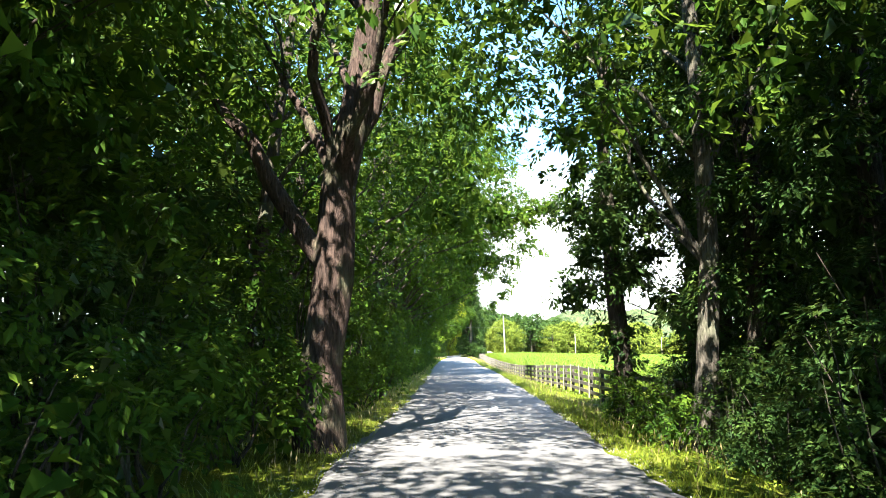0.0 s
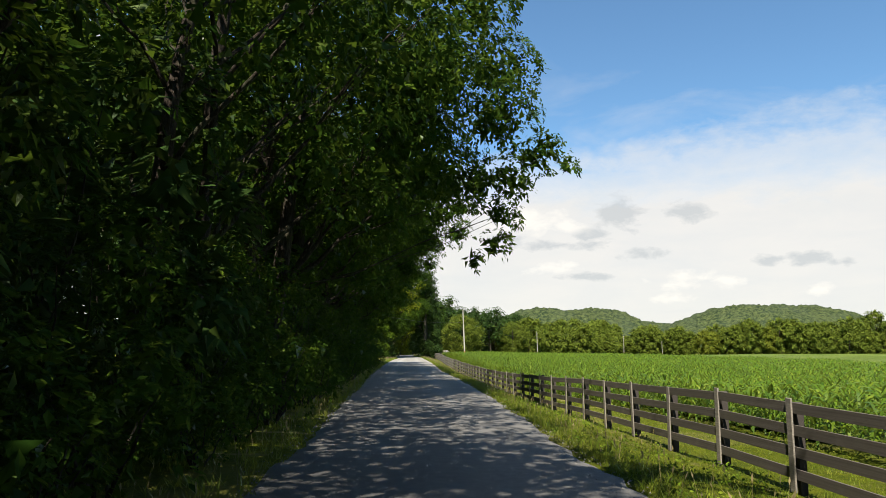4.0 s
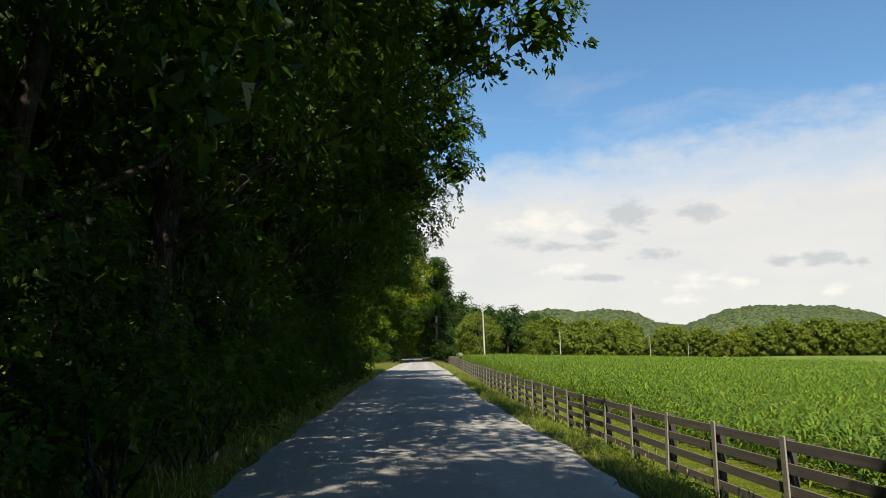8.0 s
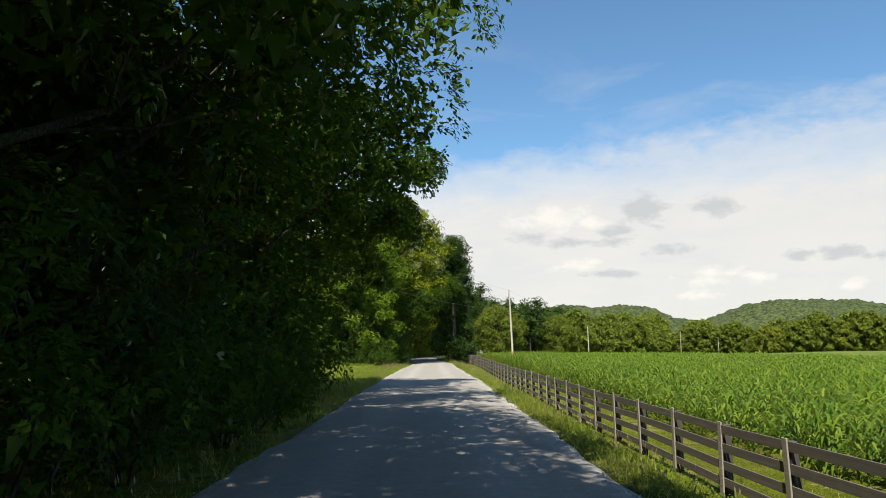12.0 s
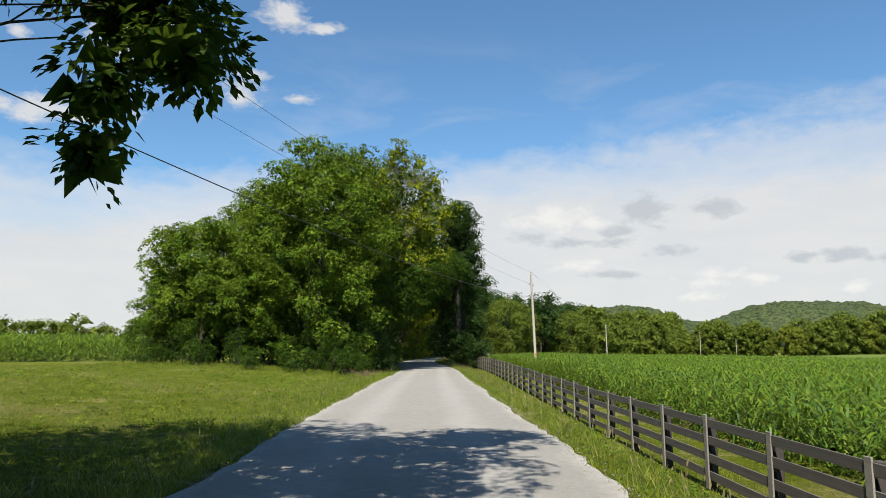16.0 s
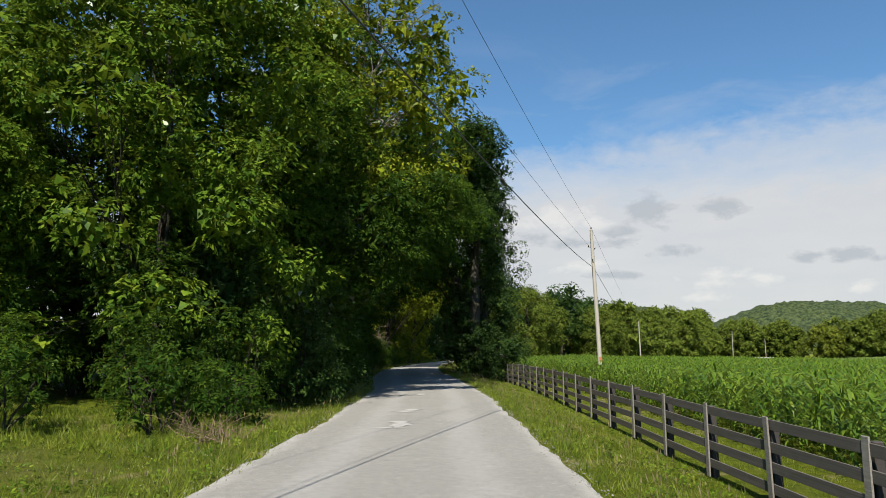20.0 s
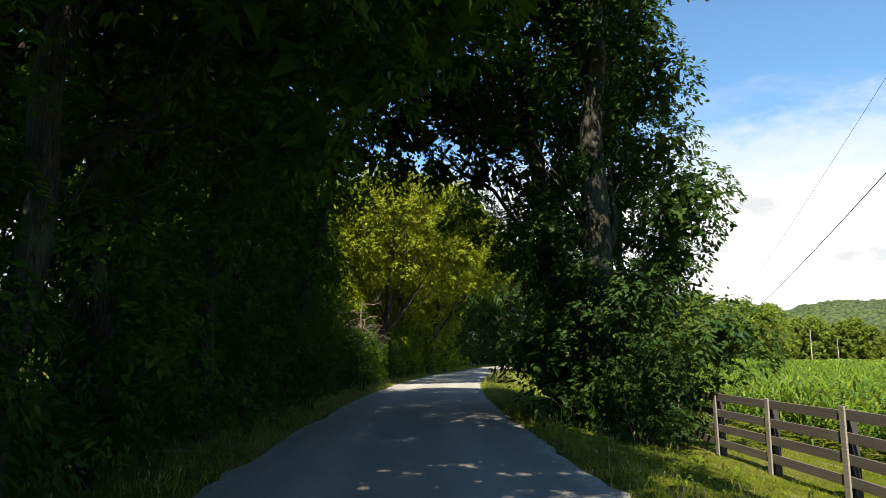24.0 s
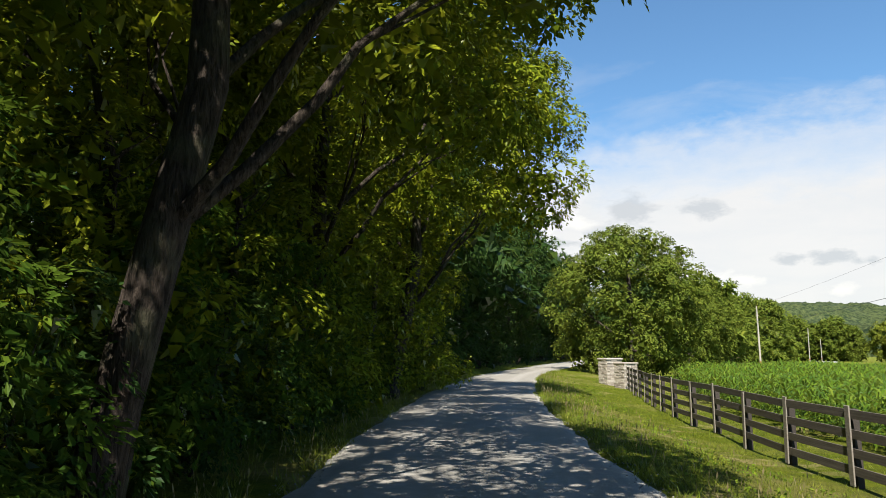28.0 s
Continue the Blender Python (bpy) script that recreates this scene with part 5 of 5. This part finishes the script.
for (a, b) in zip(POLES, POLES[1:]):
    wire((a[0], a[1], a[2] + 0.2), (b[0], b[1], b[2] + 0.2), 1.9 if a[0] < 0 else 0.9, 0.007, "thin overhead power line")
    wire((a[0], a[1], a[2] - 2.4), (b[0], b[1], b[2] - 2.5), 2.49 if a[0] < 0 else 1.0, 0.016, "black overhead cable between the poles")
wire((POLES[0][0] - 3.0, POLES[0][1], POLES[0][2] + 0.5), (POLES[1][0] - 0.2, POLES[1][1], POLES[1][2] - 1.05), 1.7, 0.007, "thin overhead power line")

# ---- marks on the road ----
PATCH = plain("pale_patch", (0.31, 0.30, 0.275), 0.85, scale=30.0)


def road_mark(name, x0, y0, x1, y1, w, material, label, seed, k=14):
    """A thin irregular strip lying on the road."""
    r = np.random.default_rng(seed)
    q = np.linspace(0, 1, k)
    px, py = x0 + (x1 - x0) * q + r.normal(size=k) * w * 0.25, y0 + (y1 - y0) * q
    ln = math.hypot(x1 - x0, y1 - y0)
    ox, oy = -(y1 - y0) / ln, (x1 - x0) / ln
    ww = w * 0.5 * r.uniform(0.5, 1.2, k)
    rows = []
    for sgn in (1, -1):
        bx, by = px + ox * ww * sgn, py + oy * ww * sgn
        u = (bx - line_at(ROAD_LINE, by)) / line_at(ROAD_LINE, by, 2)
        rows.append(np.stack([bx, by, 0.035 * (1 - u ** 2) + 0.006], 1))
    v = np.stack(rows, 1).reshape(-1, 3)
    b = np.arange(k - 1) * 2
    tagged(new(name, mesh_from(name, v, np.stack([b, b + 1, b + 3, b + 2], 1), material)), label, "road mark", kind="structure")


for k, (x, y, ln, w) in enumerate(((0.75, 18.6, 2.2, 0.22), (0.85, 22.6, 1.9, 0.25), (0.95, 26.0, 1.6, 0.2), (-0.75, 139.6, 1.5, 0.42), (-0.6, 143.4, 1.0, 0.4), (-0.5, 150.2, 1.0, 0.35))):
    road_mark("road_patch", x, y, x + 0.05, y + ln, w, PATCH, "pale worn patch on the lane", 10 + k, 10)

# ---- small things in the meadow and on the line ----
splice = new("cable_splice")
tagged(splice, "black splice case hanging on the overhead cable", "cable splice")
splice.location = (1.97, 143.6, 6.12)
v, f = tube_arrays([(-0.08, -0.28, 0), (-0.05, -0.2, 0), (0.05, 0.2, 0), (0.08, 0.28, 0)], [0.02, 0.06, 0.06, 0.02], 8)
child("case", mesh_from("case", v, f, WIRE, True), splice)


def clover(name, label, n, seed):
    """Small white flower heads standing in the meadow grass."""
    r = np.random.default_rng(seed)
    y = r.uniform(98, 140, n)
    x = line_at(ROAD_LINE, y) - line_at(ROAD_LINE, y, 2) - 0.4 - 15 * r.random(n) ** 1.4
    keep = np.sin(x * 0.9 + 1.5 * np.sin(y * 0.6)) + np.sin(y * 0.8) + r.normal(size=n) * 0.6 > 0.5
    x, y = x[keep], y[keep]
    c = np.stack([x, y, land_array(x, y) + r.uniform(0.07, 0.13, len(x))], 1)
    k = np.array([(1, 0, 0), (0, 1, 0), (-1, 0, 0), (0, -1, 0), (0, 0, 1.1), (0, 0, -0.8)]) * 0.007
    tri = np.array([(0, 1, 4), (1, 2, 4), (2, 3, 4), (3, 0, 4), (1, 0, 5), (2, 1, 5), (3, 2, 5), (0, 3, 5)])
    v = (c[:, None] + k[None]).reshape(-1, 3)
    f = (np.arange(len(c))[:, None, None] * 6 + tri[None]).reshape(-1, 3)
    tagged(new(name, mesh_from(name, v, f, plain("clover_white", (0.38, 0.38, 0.28), 0.8))), label, "flowers", kind="stuff")


clover("clover", "small white clover heads in the meadow", 3000, 8)


def weeds(name, label, n, xfun, y0, y1, size, seed):
    """Low broad-leaved plants: flat tufts of leaves on the ground."""
    r = np.random.default_rng(seed)
    x, y = xfun(r, r.uniform(y0, y1, n))
    keep = np.sin(x * 0.7 + 1.3 * np.sin(y * 0.5)) + np.sin(y * 0.6 + x * 0.2) + r.normal(size=n) * 0.8 > -0.6
    x, y = x[keep], y[keep]
    c = np.stack([x, y, land_array(x, y) + r.uniform(0.02, 0.09, len(x))], 1)
    out = unit(r.normal(size=c.shape) * [1, 1, 0.25] + [0, 0, 0.45])
    v, f = sprays(r, c, out, size, 9, False, 0.55)
    tagged(new(name, mesh_from(name, v, f, LEAF_WEED)), label, "weeds", kind="stuff")


LEAF_WEED = leaf_material("leaf_weed", (0.040, 0.085, 0.009), (0.105, 0.165, 0.014), (0.20, 0.225, 0.03), 0.3, 0.05)
weeds("weeds", "low broad-leaved weeds in the meadow grass", 6000, beside(-1, 0.05, 15, 1.5), 97, 141, 0.062, 71)
weeds("weeds", "low broad-leaved weeds on the verge by the fence", 5200, beside(1, 0.05, 2.9), 8, 226, 0.055, 72)

grass("grass", "tall seeding grass along the meadow's edge", 7000, beside(-1, -0.05, 0.9, 1.3), 101, 145, 0.13, 5)
grass("grass", "tall rank grass at the foot of the meadow trees", 9000, lambda r, y: (-4.2 - 16 * r.random(len(y)), y + 0.0), 136, 141, 0.2, 6)

DRY = plain("dry_twig", (0.17, 0.115, 0.07), 0.9)


def brush_pile(x, y, size, n, label, seed):
    """Dry stems heaped on the ground."""
    r = np.random.default_rng(seed)
    root = new("brush_pile")
    root.location = (x, y, land(x, y))
    tagged(root, label, "brush pile", "piles of dry brush")
    for k in range(n):
        a = np.append(r.normal(size=2) * size * 0.4, 0.0)
        e = a * 0.4 + np.append(r.normal(size=2) * size * 0.7, r.uniform(0.3, 0.9) * size)
        v, f = tube_arrays(wobble(a, e, 5, 0.05 * size, r), np.linspace(0.018, 0.006, 5) * size, 5)
        child("branch", mesh_from("branch", v, f, DRY, True), root)


brush_pile(-3.7, 137.6, 0.5, 40, "dry brown weed stems heaped at the lane's edge", 1)
brush_pile(-4.6, 138.7, 0.6, 36, "dry brown brush under the meadow trees", 2)
brush_pile(44, 296, 3.2, 18, "dead grey-brown branches heaped at the field's edge", 3)

# ---- far buildings ----
WALL_PALE = plain("painted_siding", (0.70, 0.69, 0.66), 0.7, scale=1.5, dirt=0.25)
ROOF = plain("sheet_roof", (0.42, 0.42, 0.42), 0.5, scale=0.8, dirt=0.3)
GLASS = plain("dark_pane", (0.03, 0.035, 0.04), 0.15)


def house(x, y, z, w, d, tall, turn, wall, label):
    root = new("house")
    root.matrix_basis = pose(x, y, z, 0, 0, turn)
    tagged(root, label, "house")
    child("wall", box_mesh("wall", w, d, tall, wall, 0.02, True), root)
    v = [(-w / 2 - 0.4, -d / 2 - 0.4, tall), (w / 2 + 0.4, -d / 2 - 0.4, tall), (w / 2 + 0.4, d / 2 + 0.4, tall), (-w / 2 - 0.4, d / 2 + 0.4, tall), (-w / 2 - 0.4, 0, tall + d * 0.3), (w / 2 + 0.4, 0, tall + d * 0.3)]
    bm = bmesh.new()
    q = [bm.verts.new(p) for p in v]
    for f in ((0, 1, 5, 4), (2, 3, 4, 5), (0, 4, 3), (1, 2, 5), (3, 2, 1, 0)):
        bm.faces.new([q[k] for k in f])
    child("roof", from_bm("roof", bm, ROOF), root, "pale metal roof")
    for k in (-0.3, 0.0, 0.3):
        wd = child("window", box_mesh("window", 1.1, 0.08, 1.3, WALL_PALE, 0.01), root, m=Matrix.Translation((k * w, -d / 2 - 0.03, tall * 0.55)))
        child("pane", box_mesh("pane", 0.9, 0.03, 1.1, GLASS, 0), wd, m=Matrix.Translation((0, -0.045, 0)))


GRAVEL_WALL = plain("pale_block", (0.42, 0.40, 0.37), 0.9, scale=2.0)
low_wall = new("low_wall", box_mesh("low_wall", 10, 0.5, 0.55, GRAVEL_WALL, 0.03, True))
low_wall.matrix_basis = pose(143, 436, land(143, 436) - 0.05, 0, 0, 18)
tagged(low_wall, "low pale wall by the far tree line", "wall")
house(400, 757, 15.0, 8, 6, 2.8, 15, WALL_PALE, "white house among the trees on the hillside")
hill("hill", 420, 830, 150, 110, 30, 8, "low wooded knoll behind the field")


def gravel(name, label, n, side, y0, y1, seed):
    """Loose chips along the lane's edge."""
    r = np.random.default_rng(seed)
    y = r.uniform(y0, y1, n)
    h = line_at(ROAD_LINE, y, 2)
    x = line_at(ROAD_LINE, y) + side * (h - 0.06 + r.normal(size=n) * 0.13)
    u = np.clip(np.abs(x - line_at(ROAD_LINE, y)) / h, 0, 1)
    z = np.where(np.abs(x - line_at(ROAD_LINE, y)) < h, 0.035 * (1 - u ** 2), land_array(x, y))
    size = r.uniform(0.005, 0.02, n)[:, None]
    c = np.stack([x, y, z + 0.004], 1)
    k = np.array([(1, 0, -0.2), (-0.5, 0.87, -0.2), (-0.5, -0.87, -0.2), (0, 0, 0.8)])
    a = r.uniform(0, 6.28, n)
    rot = np.stack([np.stack([np.cos(a), -np.sin(a), 0 * a], 1), np.stack([np.sin(a), np.cos(a), 0 * a], 1), np.stack([0 * a, 0 * a, 1 + 0 * a], 1)], 1)
    v = c[:, None] + np.einsum('nij,kj->nki', rot, k) * size[:, None]
    tri = np.array([(0, 1, 3), (1, 2, 3), (2, 0, 3)])
    f = (np.arange(n)[:, None, None] * 4 + tri[None]).reshape(-1, 3)
    tagged(new(name, mesh_from(name, v.reshape(-1, 3), f, GRAVEL)), label, "gravel", kind="stuff")


GRAVEL = plain("limestone_chips", (0.18, 0.172, 0.152), 0.9, scale=60.0)
gravel("gravel", "loose pale gravel along the lane's edge", 6000, 1, 8, 236, 1)
gravel("gravel", "loose pale gravel along the meadow side of the lane", 6000, -1, 8, 236, 2)


def seed_heads(name, label, n, seed):
    """Pale dry stalks standing above the verge grass."""
    r = np.random.default_rng(seed)
    y = r.uniform(8, 232, n)
    side = np.where(r.random(n) < 0.6, 1, -1)
    x = line_at(ROAD_LINE, y) + side * (line_at(ROAD_LINE, y, 2) + 0.15 + 1.6 * r.random(n) ** 2)
    z = land_array(x, y)
    h = r.uniform(0.18, 0.42, n)
    a = r.uniform(0, 6.28, n)
    s = np.stack([np.cos(a), np.sin(a), 0 * a], 1) * 0.0035
    base = np.stack([x, y, z], 1)
    top = base + np.stack([r.normal(size=n) * 0.06, r.normal(size=n) * 0.06, h], 1)
    low = base + (top - base) * 0.72
    v = np.concatenate([np.stack([base - s, base + s, top], 1).reshape(-1, 3), np.stack([low, low + (top - low) * 0.5 + s * 3.5, top, low + (top - low) * 0.5 - s * 3.5], 1).reshape(-1, 3)])
    tagged(new(name, mesh_from(name, v, [np.arange(3 * n).reshape(n, 3), 3 * n + np.arange(4 * n).reshape(n, 4)], DRY_GRASS)), label, "grass", kind="stuff")


DRY_GRASS = leaf_material("dry_grass", (0.14, 0.12, 0.05), (0.22, 0.18, 0.085), (0.30, 0.25, 0.13), 0.3, 0.04)
seed_heads("seed_heads", "dry seed heads of tall grass along the verges", 5000, 12)
